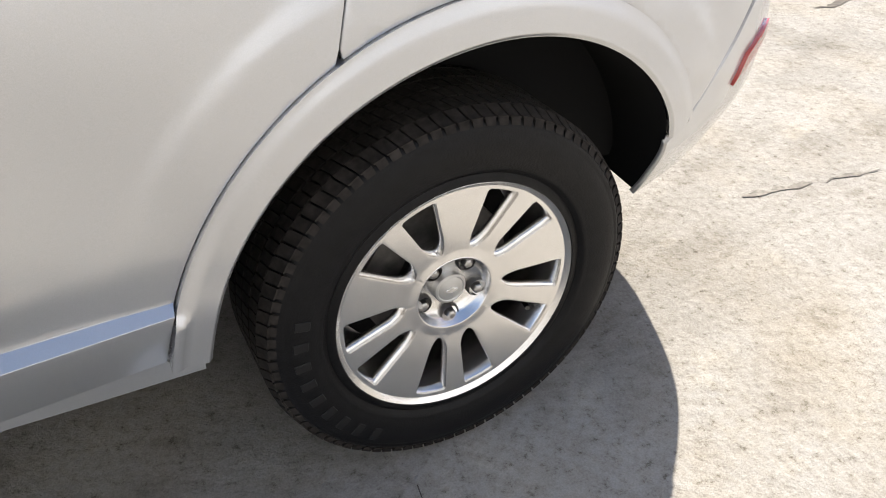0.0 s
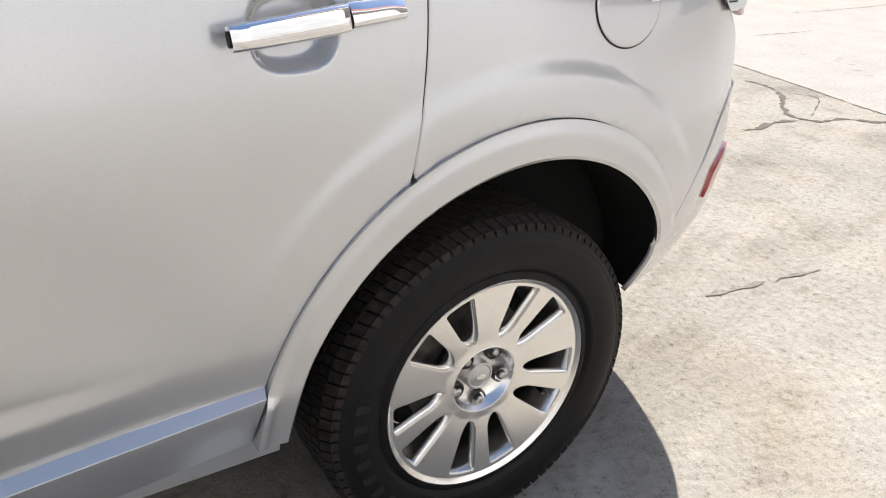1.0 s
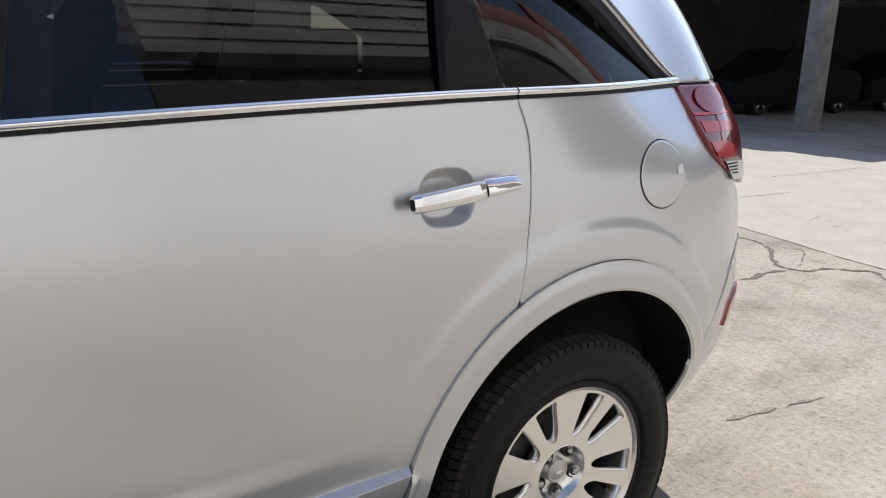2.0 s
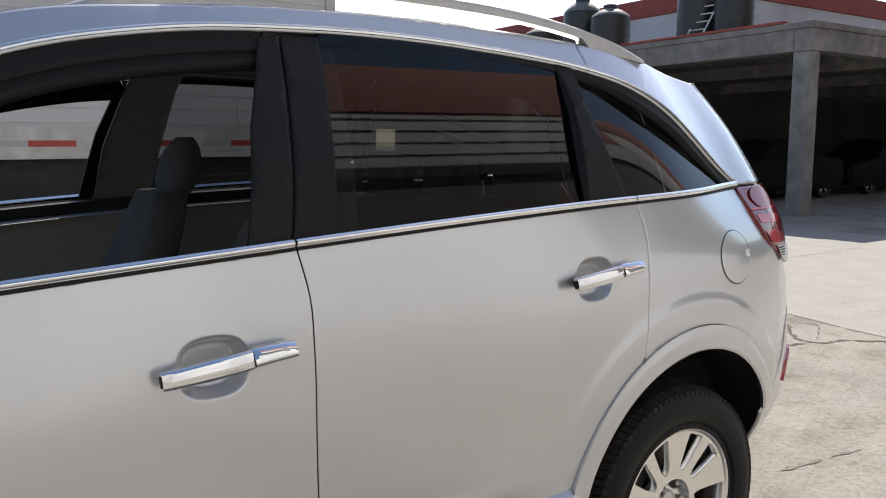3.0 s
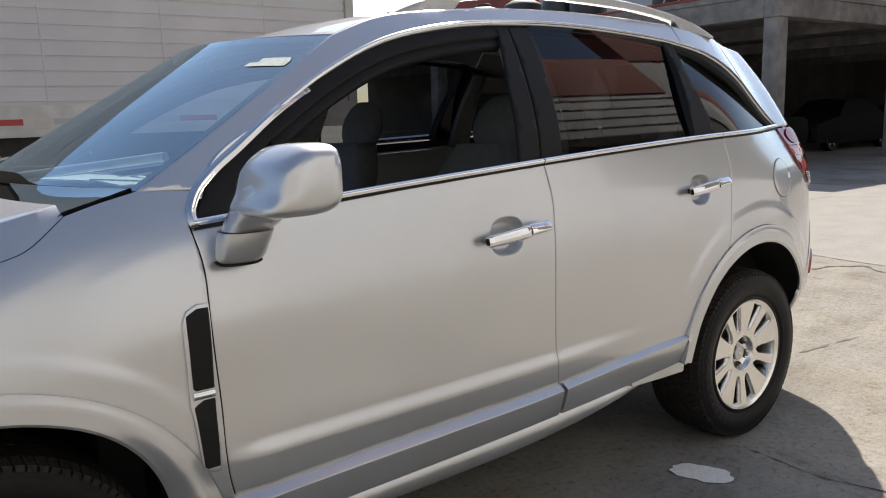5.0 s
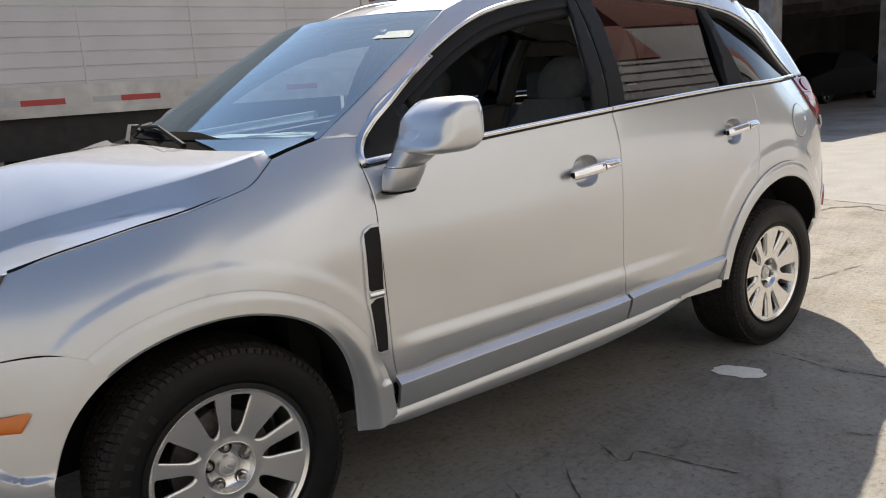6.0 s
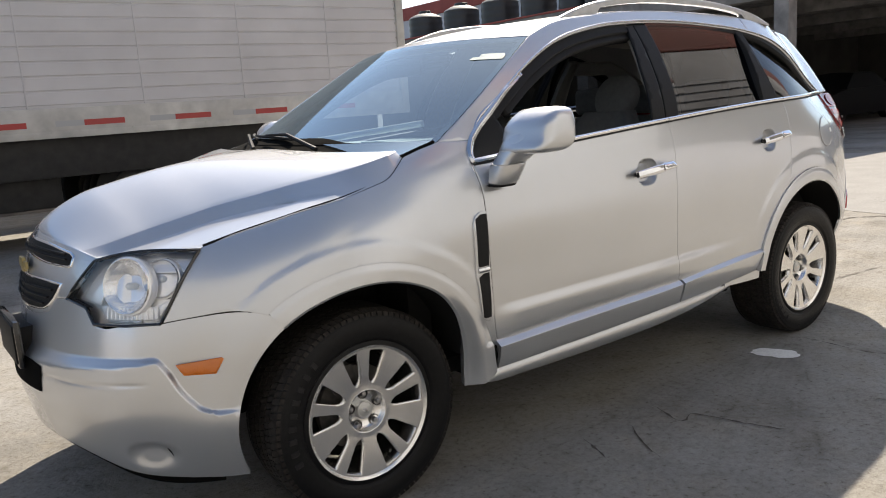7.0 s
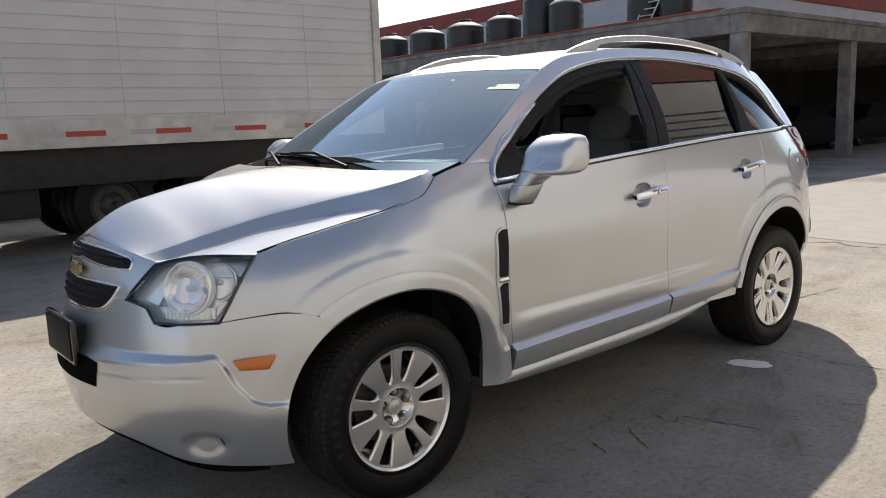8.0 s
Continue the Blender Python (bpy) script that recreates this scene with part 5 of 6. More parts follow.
UP_GRILLE = outline([(-4.09, .932), (-4.09, .970)], curve([(-4.09, .970), (-3.90, .962), (-3.745, .944)]), [(-3.726, .936), (-3.728, .914)], curve([(-3.742, .909), (-3.86, .912), (-4.09, .932)]))
LOW_GRILLE = outline([(-4.09, .768), (-4.09, .851)], curve([(-4.09, .851), (-3.93, .853), (-3.776, .849)]), curve([(-3.776, .849), (-3.812, .806), (-3.862, .776), (-3.95, .766), (-4.09, .764)]))
for g in (UP_GRILLE, LOW_GRILLE):
    gg = [tuple(p) for p in inset(g, -0.007)]
    across("grille_surround", gg, CHROME, "chrome grille surround", 0.004, hem=0.012, h=.03)
    across("grille", g, TRIM, "black grille", 0.0052, hem=0.0, h=.03)
for z, u1 in ((.927, -3.75), (.941, -3.76), (.784, -3.862), (.806, -3.835), (.830, -3.81)):
    pts = [spot(u, z + (.012 * (-3.74 - u) / .35 if z > .9 else 0), .009)[0] for u in np.linspace(-4.088, u1, 12)]
    sl = part("grille_slat", tube(bmesh.new(), pts, .004, 6), TRIM, car)
    mirrored([sl])
# badge between the grilles, as a plain two-bar shape
bx = side([-4.09], [.89])[0][0] - .010
bm = bmesh.new()
box(bm, (bx - .010, YC - .062, .878), (bx, YC + .062, .904), .003)
box(bm, (bx - .012, YC - .026, .866), (bx, YC + .026, .916), .003)
part("front_badge", bm, GOLD, car, "gold badge on the grille bar")
# plate holder
px = side([-4.09], [.60])[0][0]
bm = bmesh.new()
box(bm, (px - .040, YC - .165, .570), (px - .018, YC + .165, .730), .008)
ph = part("plate_holder", bm, GLOSS_BLACK, car, "black empty plate holder")
bm = bmesh.new()
box(bm, (px - .0445, YC - .15, .585), (px - .0395, YC + .15, .715), .002)
part("plate_panel", bm, TRIM, ph, "dark plate panel")
bm = bmesh.new()
box(bm, (px - .022, YC - .12, .58), (px + .03, YC + .12, .70), .004)
part("plate_bracket", bm, TRIM, ph)
# slit beside the fog blank
sl = [part("fog_slit", tube(bmesh.new(), [spot(-3.352, .362, -.004)[0], spot(-3.338, .335, -.004)[0], spot(-3.335, .300, 0)[0]], .0035, 6), SHADE, car, "dark slit in the bumper")]
mirrored(sl)
# wipers
for y0, x0, y1, b1 in ((.50, -2.545, 1.02, .06), (1.02, -2.57, 1.40, .05)):
    root = Vector((x0, y0, 1.196))
    tip = Vector(screen([(y1 - .09) / (2 * YC - .18)], [b1])[0]) + Vector((-.02, 0, .018))
    mid = root.lerp(tip, .5) + Vector((-.01, 0, .03))
    bm = bmesh.new()
    tube(bm, [root, mid, tip], [.009, .007, .005], 6)
    wp = part("wiper", bm, TRIM, car, "black windscreen wiper")
    a = Vector(screen([(y1 - .36) / (2 * YC - .18)], [.045])[0]) + Vector((-.018, 0, .006))
    b = Vector(screen([(y1 + .15) / (2 * YC - .18)], [.075])[0]) + Vector((-.018, 0, .006))
    bm = bmesh.new()
    tube(bm, [a, a.lerp(b, .5) + Vector((-.012, 0, .004)), b], .0065, 6)
    part("wiper_blade", bm, TRIM, wp)

# ---- inside the car ----
LINING = material("lining", (.24, .235, .22), .85, grain=(60, .1))
inner = outline([(-2.18, .36), (-.50, .36), (-.50, .70), (-.28, .88), (-.2, 1.21), (-2.18, 1.11)])
sheet("door_lining", inner, side, BEIGE, car, "grey door lining", off=-0.075, h=0.12, gap=0, hem=0.05)
sheet("door_lining_top", outline(belt(-2.2, .4, -.085), belt(.4, -2.2, .004)), side, DASH, car, "black door top", off=-0.055, h=0.1, gap=0, hem=0.02)
sheet("pillar_lining", outline([(-1.222, 1.17), (-1.19, 1.40), (-1.125, 1.60), (-1.10, 1.66), (-.93, 1.67), (-.955, 1.60), (-.985, 1.43), (-1.03, 1.17)]), side, LINING, car, "grey pillar lining", off=-0.035, h=.05, gap=0, hem=0.01)
sheet("rear_lining", outline([(-.30, 1.21), (-.27, 1.60), (-.21, 1.6), (-.18, 1.2)]), side, LINING, car, "grey pillar lining", off=-0.10, h=.1, gap=0, hem=0.03)
sheet("load_side_lining", outline([(-.22, 1.53), (-.22, 1.605)], curve([(.09, 1.60), (.25, 1.545), (.42, 1.46), (.65, 1.33), (.78, 1.20)]), [(.66, 1.20), (.52, 1.30), (.47, 1.318), (.24, 1.485), (.12, 1.525)]),
      side, LINING, car, "grey lining round the quarter window", off=-.125, h=.06, gap=0, hem=.02)
sheet("load_side_lining", outline([(-.2, .80), (-.2, 1.165), (.52, 1.19), (.60, .85)]), side, BEIGE, car, "light lower side lining", off=-.075, h=.08, gap=0, hem=.02)
boxed("cabin_floor", (-2.35, .10, .34), (-.45, 2 * YC - .10, .40), SHADE, car, "dark cabin floor")
boxed("load_floor", (-.1, .20, .40), (.72, 2 * YC - .20, .80), SHADE, car, "dark load floor", .03)
boxed("firewall", (-2.45, .10, .40), (-2.35, 2 * YC - .10, 1.06), SHADE, car, "dark bulkhead")
bm = bmesh.new()
rows = []
for x, z, dz in ((-2.50, 1.165, .02), (-2.32, 1.185, .06), (-2.12, 1.192, .12), (-1.97, 1.165, .2), (-1.91, 1.09, .22), (-1.90, .95, .30), (-1.95, .80, .2)):
    rows.append([(x - .05 * (1 - abs(2 * t - 1) ** 2), .075 + (2 * YC - .15) * t, z - .02 * abs(2 * t - 1) ** 3) for t in np.linspace(0, 1, 14)])
vs = [[bm.verts.new(p) for p in r] for r in rows]
for r0, r1 in zip(vs, vs[1:]):
    for k in range(13):
        bm.faces.new((r0[k], r0[k + 1], r1[k + 1], r1[k]))
part("dashboard", bm, DASH, car, "dark dashboard", angle=60)
bm = bmesh.new()
pts = [(-1.80 + .055 * math.sin(a), .47 + .18 * math.cos(a), .99 + .17 * math.sin(a)) for a in [k * math.tau / 32 for k in range(33)]]
tube(bm, pts, .014, 8, False)
sw = part("steering_wheel", bm, DASH, car, "black steering wheel")
bm = bmesh.new()
box(bm, (-1.86, .40, .93), (-1.80, .54, 1.04), .02)
box(bm, (-1.83, .30, .975), (-1.81, .64, 1.0), .006)
part("wheel_boss", bm, DASH, sw)


def seat(x, y):
    s = new("front_seat")
    s.parent = car
    tagged(s, "grey fabric front seat")
    bm = bmesh.new()
    box(bm, (-.26, -.25, -.06), (.24, .25, .10), .05, 4)
    part("seat_cushion", bm, SEAT, s)
    bm = bmesh.new()
    rows = []
    for t in np.linspace(0, 1, 12):
        w = .235 - .03 * t - .09 * max(0, t - .8) * 4 * t
        th = .085 - .03 * t
        rows.append([(.20 + .24 * t + px_ * th - (.075 * abs(py_) ** 3 * (1 - .6 * t) if px_ < .2 else 0), py_ * w, .05 + .67 * t) for px_, py_ in [(math.copysign(abs(math.cos(q)) ** .6, math.cos(q)), math.copysign(abs(math.sin(q)) ** .6, math.sin(q))) for q in [k * math.tau / 20 for k in range(20)]]])
    part("seat_back", loft(rows), SEAT, s, angle=60)
    bm = bmesh.new()
    rows = []
    for t in np.linspace(0, 1, 9):
        k = math.sin(math.pi * min(max(t * .86 + .1, 0), 1)) ** .45
        rows.append([(.46 + .05 * t + px_ * .055 * k, py_ * .125 * k, .69 + .20 * t) for px_, py_ in [(math.copysign(abs(math.cos(q)) ** .7, math.cos(q)), math.copysign(abs(math.sin(q)) ** .7, math.sin(q))) for q in [j * math.tau / 20 for j in range(20)]]])
    part("headrest", loft(rows), SEAT, s, angle=60)
    for dy in (-.05, .05):
        bm = bmesh.new()
        tube(bm, [(.45, dy, .62), (.465, dy, .72)], .006, 6)
        part("headrest_post", bm, DASH, s)
    s.matrix_basis = pose(x, y, .52)
    return s


first = seat(-1.39, .45)
copy_thing(first, pose(-1.525, 2 * YC - .45, .52)).parent = car
bench = new("rear_bench")
bench.parent = car
tagged(bench, "grey fabric rear bench")
part("bench_cushion", box(bmesh.new(), (-.85, .18, .52), (-.36, 2 * YC - .18, .68), .05, 4), SEAT, bench)
bm = box(bmesh.new(), (-.10, .18, 0), (.06, 2 * YC - .18, .58), .05, 4)
bm.transform(Matrix.Translation((-.38, 0, .62)) @ Matrix.Rotation(radians(18), 4, "Y"))
part("bench_back", bm, SEAT, bench)
for y in (.42, YC, 2 * YC - .42):
    part("bench_headrest", box(bmesh.new(), (-.27, y - .12, 1.20), (-.17, y + .12, 1.36), .04, 4), SEAT, bench)
bm = bmesh.new()
box(bm, (-1.20, .62, .40), (-1.9, 1.03, .72), .03)
part("centre_console", bm, DASH, car, "dark centre console")
bm = bmesh.new()
box(bm, (-1.905, .69, 1.46), (-1.885, .96, 1.53), .012, 3)
part("inside_mirror", bm, TRIM, car, "dark inside mirror")
sheet("screen_sticker", [(.022, .765), (.122, .765), (.118, .792), (.098, .795), (.098, .822), (.072, .826), (.030, .826), (.022, .80)], screen, PAPER, car, "pale sticker on the windscreen", off=-0.002, h=.02, hem=0, flip=True, mirror=False, gap=0, roll=0)
# things on the dashboard
tb = bmesh.new()
tube(tb, [(-2.47, 1.02, 1.192), (-2.16, .34, 1.262)], .013, 12)
stick = part("white_tube", tb, WHITE_PLASTIC, None, "")
tagged(stick, "white plastic tube lying on the dashboard", "tube")
pp = bmesh.new()
box(pp, (-2.30, .26, 1.196), (-2.10, .58, 1.203), .002, 1)
tagged(part("paper_sheet", pp, PAPER, None), "pale paper sheet lying on the dashboard", "paper")
pp = bmesh.new()
box(pp, (-2.36, .55, 1.192), (-2.18, .88, 1.198), .002, 1)
bmesh.ops.rotate(pp, cent=(-2.26, .72, 1.195), matrix=Matrix.Rotation(.3, 3, "Z"), verts=pp.verts)
tagged(part("paper_sheet", pp, PAPER, None), "pale folded paper on the dashboard", "paper")

# ---- ground ----
def concrete():
    m = bpy.data.materials.new("worn_concrete")
    m.use_nodes = True
    n, l = m.node_tree.nodes, m.node_tree.links
    p = n["Principled BSDF"]
    co = n.new("ShaderNodeTexCoord").outputs["Object"]

    def noise_tex(scale, detail=8, rough=.6):
        t = n.new("ShaderNodeTexNoise")
        t.inputs["Scale"].default_value, t.inputs["Detail"].default_value, t.inputs["Roughness"].default_value = scale, detail, rough
        l.new(co, t.inputs["Vector"])
        return t.outputs["Fac"]

    def ramp(src, stops):
        r = n.new("ShaderNodeValToRGB")
        e = r.color_ramp.elements
        while len(e) < len(stops):
            e.new(0.5)
        for k, (pos, c) in enumerate(stops):
            e[k].position, e[k].color = pos, (*c, 1)
        l.new(src, r.inputs[0])
        return r.outputs[0]

    def mul(a, b, f=1.0):
        x = n.new("ShaderNodeMix")
        x.data_type, x.blend_type = "RGBA", "MULTIPLY"
        x.inputs[0].default_value = f
        l.new(a, x.inputs[6])
        l.new(b, x.inputs[7])
        return x.outputs[2]
    base = ramp(noise_tex(.7), [(.3, (.225, .216, .202)), (.5, (.285, .276, .261)), (.72, (.335, .326, .310))])
    patch = ramp(noise_tex(5, 10, .7), [(.30, (.62, .59, .55)), (.44, (.96, .95, .94)), (.56, (1, 1, 1)), (.68, (1.12, 1.10, 1.06))])
    pits = ramp(noise_tex(38, 6, .75), [(.33, (.42, .39, .35)), (.42, (.87, .86, .84)), (.56, (1.02, 1.02, 1.02))])
    sand = ramp(noise_tex(240, 3), [(.25, (.88, .875, .865)), (.6, (1.03, 1.03, 1.025))])
    specks = ramp(noise_tex(120, 4, .7), [(.27, (.50, .47, .43)), (.35, (.93, .92, .91)), (.55, (1, 1, 1)), (.72, (1.05, 1.05, 1.03))])
    oil = ramp(noise_tex(1.15, 9, .72), [(.36, (.70, .685, .665)), (.46, (.93, .925, .915)), (.55, (1, 1, 1)), (.70, (1.07, 1.065, 1.05))])
    warm = ramp(noise_tex(1.7, 6, .6), [(.48, (1, 1, 1)), (.64, (1.04, 1.01, .96)), (.78, (1.02, .97, .88))])
    l.new(mul(mul(mul(mul(mul(mul(base, patch), pits), sand), specks), warm), oil), p.inputs["Base Color"])
    p.inputs["Roughness"].default_value = .93
    p.inputs["Specular IOR Level"].default_value = .2
    h = n.new("ShaderNodeMath")
    h.operation = "ADD"
    l.new(noise_tex(26, 10, .68), h.inputs[0])
    l.new(noise_tex(5, 8, .7), h.inputs[1])
    b = n.new("ShaderNodeBump")
    b.inputs["Strength"].default_value, b.inputs["Distance"].default_value = .75, .012
    l.new(h.outputs[0], b.inputs["Height"])
    l.new(b.outputs[0], p.inputs["Normal"])
    return m


CONCRETE = concrete()
ground = link("ground", [(-300, -300, 0), (300, -300, 0), (300, 300, 0), (-300, 300, 0)], [(0, 1, 2, 3)], CONCRETE)
tagged(ground, "sunlit worn rough concrete yard", "ground", kind="structure")
CRACK = material("crack_dirt", (.07, .06, .05), .95, grain=(40, .4))


GOUGE = material("gouge", (.15, .138, .12), .95, grain=(60, .4), stain=(9, .3))


def crack(pts, width, seed, label, mat=None):
    """A jagged open crack, filled with dirt."""
    rnd = random.Random(seed)
    line = curve([(x, y) for x, y in pts], .03)
    verts, faces = [], []
    for i, (x, y) in enumerate(line):
        a, b = line[max(i - 1, 0)], line[min(i + 1, len(line) - 1)]
        d = Vector((b[0] - a[0], b[1] - a[1])).normalized()
        j = rnd.uniform(-.55, .55) * min(width, .016)
        w = width * rnd.choice((.12, .3, .5, .8, 1.0)) * min(1, i / 3 + .2, (len(line) - 1 - i) / 3 + .2)
        verts += [(x - d.y * (j + w), y + d.x * (j + w), .003), (x - d.y * (j - w), y + d.x * (j - w), .003)]
    for i in range(len(line) - 1):
        faces.append((2 * i, 2 * i + 1, 2 * i + 3, 2 * i + 2))
    ob = link("ground_crack", verts, faces, mat or CRACK)
    return tagged(ob, label, "crack", kind="structure")


SPOT = material("white_patch", (.80, .79, .76), .9, grain=(90, .1))
sv = []
rp = random.Random(5)
for k in range(22):
    a = k * math.tau / 22
    r = 1 + rp.uniform(-.12, .12)
    sv.append((-.435 + .085 * r * math.cos(a) * .6 - .06 * r * math.sin(a), -.115 - .10 * r * math.cos(a) - .035 * r * math.sin(a), .004))
tagged(link("pale_patch", sv, [tuple(range(22))], SPOT), "small white patch on the concrete beside the sill", "patch", kind="structure")

# ---- trailer behind the car ----
TRAILER_WHITE = material("trailer_white", (.57, .55, .548), .5, 0, .1, grain=(2, .05), stain=(.8, .06), bump=(3, .04))
TRAILER_RAIL = material("trailer_rail", (.52, .50, .46), .6, .2, grain=(6, .15), stain=(1.2, .15))
TAPE_RED = material("red_tape", (.42, .04, .035), .35)
TAPE_GREY = material("grey_tape", (.42, .42, .42), .4)
DIRTY_BLACK = material("chassis_black", (.018, .017, .016), .7, grain=(9, .4))
TX0, TX1, TY, TB = -11.0, 2.62, 7.4, 1.25
trailer = new("box_trailer")
tagged(trailer, "white ribbed box trailer with red reflective tape", "trailer")
bm = box(bmesh.new(), (TX0, TY + .02, TB), (TX1, TY + 2.55, 4.05), .02)
part("box_body", bm, TRAILER_WHITE, trailer, "white trailer box")
for k in range(16):
    z = 1.60 + .158 * k
    bm = bmesh.new()
    box(bm, (TX0 + .05, TY + .008, z), (TX1 - .12, TY + .026, z + .142), .006, 1)
    part("side_plank", bm, TRAILER_WHITE, trailer, smooth=False)
bm = box(bmesh.new(), (TX0, TY - .012, TB), (TX1, TY + .05, 1.565), .006)
part("lower_rail", bm, TRAILER_RAIL, trailer, "scuffed lower rail")
bm = box(bmesh.new(), (TX0, TY - .022, TB - .012), (TX1, TY + .05, TB + .06), .005)
part("bottom_edge", bm, TRAILER_RAIL, trailer)
bm = box(bmesh.new(), (TX1 - .11, TY - .015, TB), (TX1 + .012, TY + .08, 4.07), .01)
part("corner_post", bm, TRAILER_RAIL, trailer, "grey corner post")
for k in range(24):
    bm = bmesh.new()
    tube(bm, [(TX1 - .125, TY - .008, 1.7 + .1 * k), (TX1 - .125, TY + .01, 1.7 + .1 * k)], .014, 6)
    part("rivet", bm, TRAILER_RAIL, trailer)
for k in range(12):
    x = TX1 - 1.35 - 1.03 * k
    bm = box(bmesh.new(), (x, TY - .016, 1.362), (x + .44, TY - .011, 1.425), 0)
    part("red_tape", bm, TAPE_RED, trailer, smooth=False)
    bm = box(bmesh.new(), (x - .30, TY - .0155, 1.362), (x - .002, TY - .011, 1.425), 0)
    part("white_tape", bm, TAPE_GREY, trailer, smooth=False)
for k in range(46):
    x = TX1 - .15 - .29 * k
    bm = bmesh.new()
    tube(bm, [(x, TY - .030, 1.305), (x, TY - .01, 1.305)], .011, 6)
    part("rail_rivet", bm, TRAILER_RAIL, trailer)
for k in range(9):
    x = TX1 - 1.25 - 1.25 * k
    bm = box(bmesh.new(), (x, TY + .002, 1.57), (x + .018, TY + .016, 4.0), .003)
    part("panel_joint", bm, TRAILER_WHITE, trailer)
bm = box(bmesh.new(), (TX0, TY + .7, .85), (TX1 - .3, TY + 1.0, TB), .01)
part("chassis_beam", bm, DIRTY_BLACK, trailer)
bm = box(bmesh.new(), (TX0, TY + 1.6, .85), (TX1 - .3, TY + 1.9, TB), .01)
part("chassis_beam", bm, DIRTY_BLACK, trailer)


# Black panel and upright sheets added to deepen the shade beneath the box.
bm = box(bmesh.new(), (TX0, TY + .10, .80), (TX1 - .5, TY + .22, TB - .01), .01)
part("shade_panel", bm, DIRTY_BLACK, trailer, "dark panel added for the shade under the trailer")
for x in (-5.6, -4.2, 1.0):
    bm = box(bmesh.new(), (x, TY + .16, .12), (x + .03, TY + .95, .85), .004)
    part("shade_sheet", bm, DIRTY_BLACK, trailer, "black sheet added to darken the underside")


def truck_wheel(x, y):
    w = new("trailer_wheel")
    w.parent = trailer
    bm = bmesh.new()
    lathe(bm, [(.29, .02), (.32, -.02), (.42, -.03), (.49, -.01), (.51, .03), (.51, .24), (.48, .28), (.30, .26)], 40)
    part("tyre", bm, RUBBER, w, "black truck tyre")
    bm = bmesh.new()
    lathe(bm, [(.0, .10), (.06, .04), (.11, .06), (.16, .12), (.24, .10), (.29, .01), (.31, .0)], 32)
    part("rim", bm, DARK_METAL, w, "rusty steel rim")
    w.matrix_basis = pose(x, y, .512)
    return w


for x in (-1.25, .05):
    truck_wheel(x, TY + .32)
    truck_wheel(x, TY + .62)
    truck_wheel(x, TY + 2.1)
bm = box(bmesh.new(), (-2.9, TY + .25, .45), (-2.1, TY + .7, 1.0), .05)
part("side_box", bm, DIRTY_BLACK, trailer, "dark underslung box")
bm = box(bmesh.new(), (-9.0, TY + .4, .0), (-8.85, TY + .55, 1.2), .01)
part("landing_leg", bm, DIRTY_BLACK, trailer)
bm = box(bmesh.new(), (-9.0, TY + 1.9, .0), (-8.85, TY + 2.05, 1.2), .01)
part("landing_leg", bm, DIRTY_BLACK, trailer)

# ---- concrete canopy ----
OLD_CONCRETE = material("stained_concrete", (.185, .175, .168), .9, grain=(3.5, .30), stain=(.9, .30), bump=(14, .4))
DARK_WALL = material("darkened_wall", (.085, .08, .076), .9, grain=(1.2, .2), stain=(.4, .2))
RED_PAINT = material("red_paint", (.26, .06, .05), .8, grain=(1.5, .15), stain=(.4, .1))
WHITE_WALL = material("white_wall", (.47, .465, .485), .85, grain=(1.2, .08), stain=(.3, .08))
# Dust on the tank tops, its grey lifted to include the sunlight.
SUNLIT_DUST = material("sunlit_tank_dust", (.13, .13, .13), .6, grain=(6, .3), stain=(2, .3))
BLACK_TANK = material("black_tank", (.018, .018, .02), .42, grain=(3, .2))
CX, CY, CT = 11.9, 6.85, 3.55
canopy = new("canopy")
tagged(canopy, "weathered concrete canopy on square posts", "canopy", kind="structure")
part("roof_slab", box(bmesh.new(), (CX - .1, CY - .1, CT - .12), (CX + 26, CY + 30, CT), .02), OLD_CONCRETE, canopy, "stained concrete slab")
part("edge_beam", box(bmesh.new(), (CX - .05, CY - .06, CT - .52), (CX + 26, CY + .30, CT - .12), .015), OLD_CONCRETE, canopy, "stained edge beam")
part("edge_beam", box(bmesh.new(), (CX - .06, CY + .30, CT - .52), (CX + .30, CY + 30, CT - .12), .015), OLD_CONCRETE, canopy, "stained edge beam")
part("red_coping", box(bmesh.new(), (CX - .13, CY + .5, CT), (CX + .1, CY + 30, CT + .05), .01), RED_PAINT, canopy, "faded red coping")
for k in range(5):
    part("post", box(bmesh.new(), (CX + 5.4 * k, CY, 0), (CX + 5.4 * k + .33, CY + .33, CT - .52), .015), OLD_CONCRETE, canopy, "square concrete post")
for k in range(1, 5):
    part("post", box(bmesh.new(), (CX, CY + 5.6 * k, 0), (CX + .38, CY + 5.6 * k + .38, CT - .52), .015), OLD_CONCRETE, canopy, "square concrete post")
for k in range(1, 5):
    part("roof_beam", box(bmesh.new(), (CX + 5.4 * k, CY + .3, CT - .45), (CX + 5.4 * k + .3, CY + 29, CT - .12), .01), OLD_CONCRETE, canopy)
# The canopy's shade is put into this wall's dark colour.
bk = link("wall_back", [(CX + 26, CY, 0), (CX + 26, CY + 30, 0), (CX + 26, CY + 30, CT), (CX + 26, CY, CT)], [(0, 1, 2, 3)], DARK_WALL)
tagged(bk, "plastered wall under the canopy, coloured dark for the shade", "wall", kind="structure")
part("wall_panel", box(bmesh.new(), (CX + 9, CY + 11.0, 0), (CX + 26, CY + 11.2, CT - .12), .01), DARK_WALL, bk)
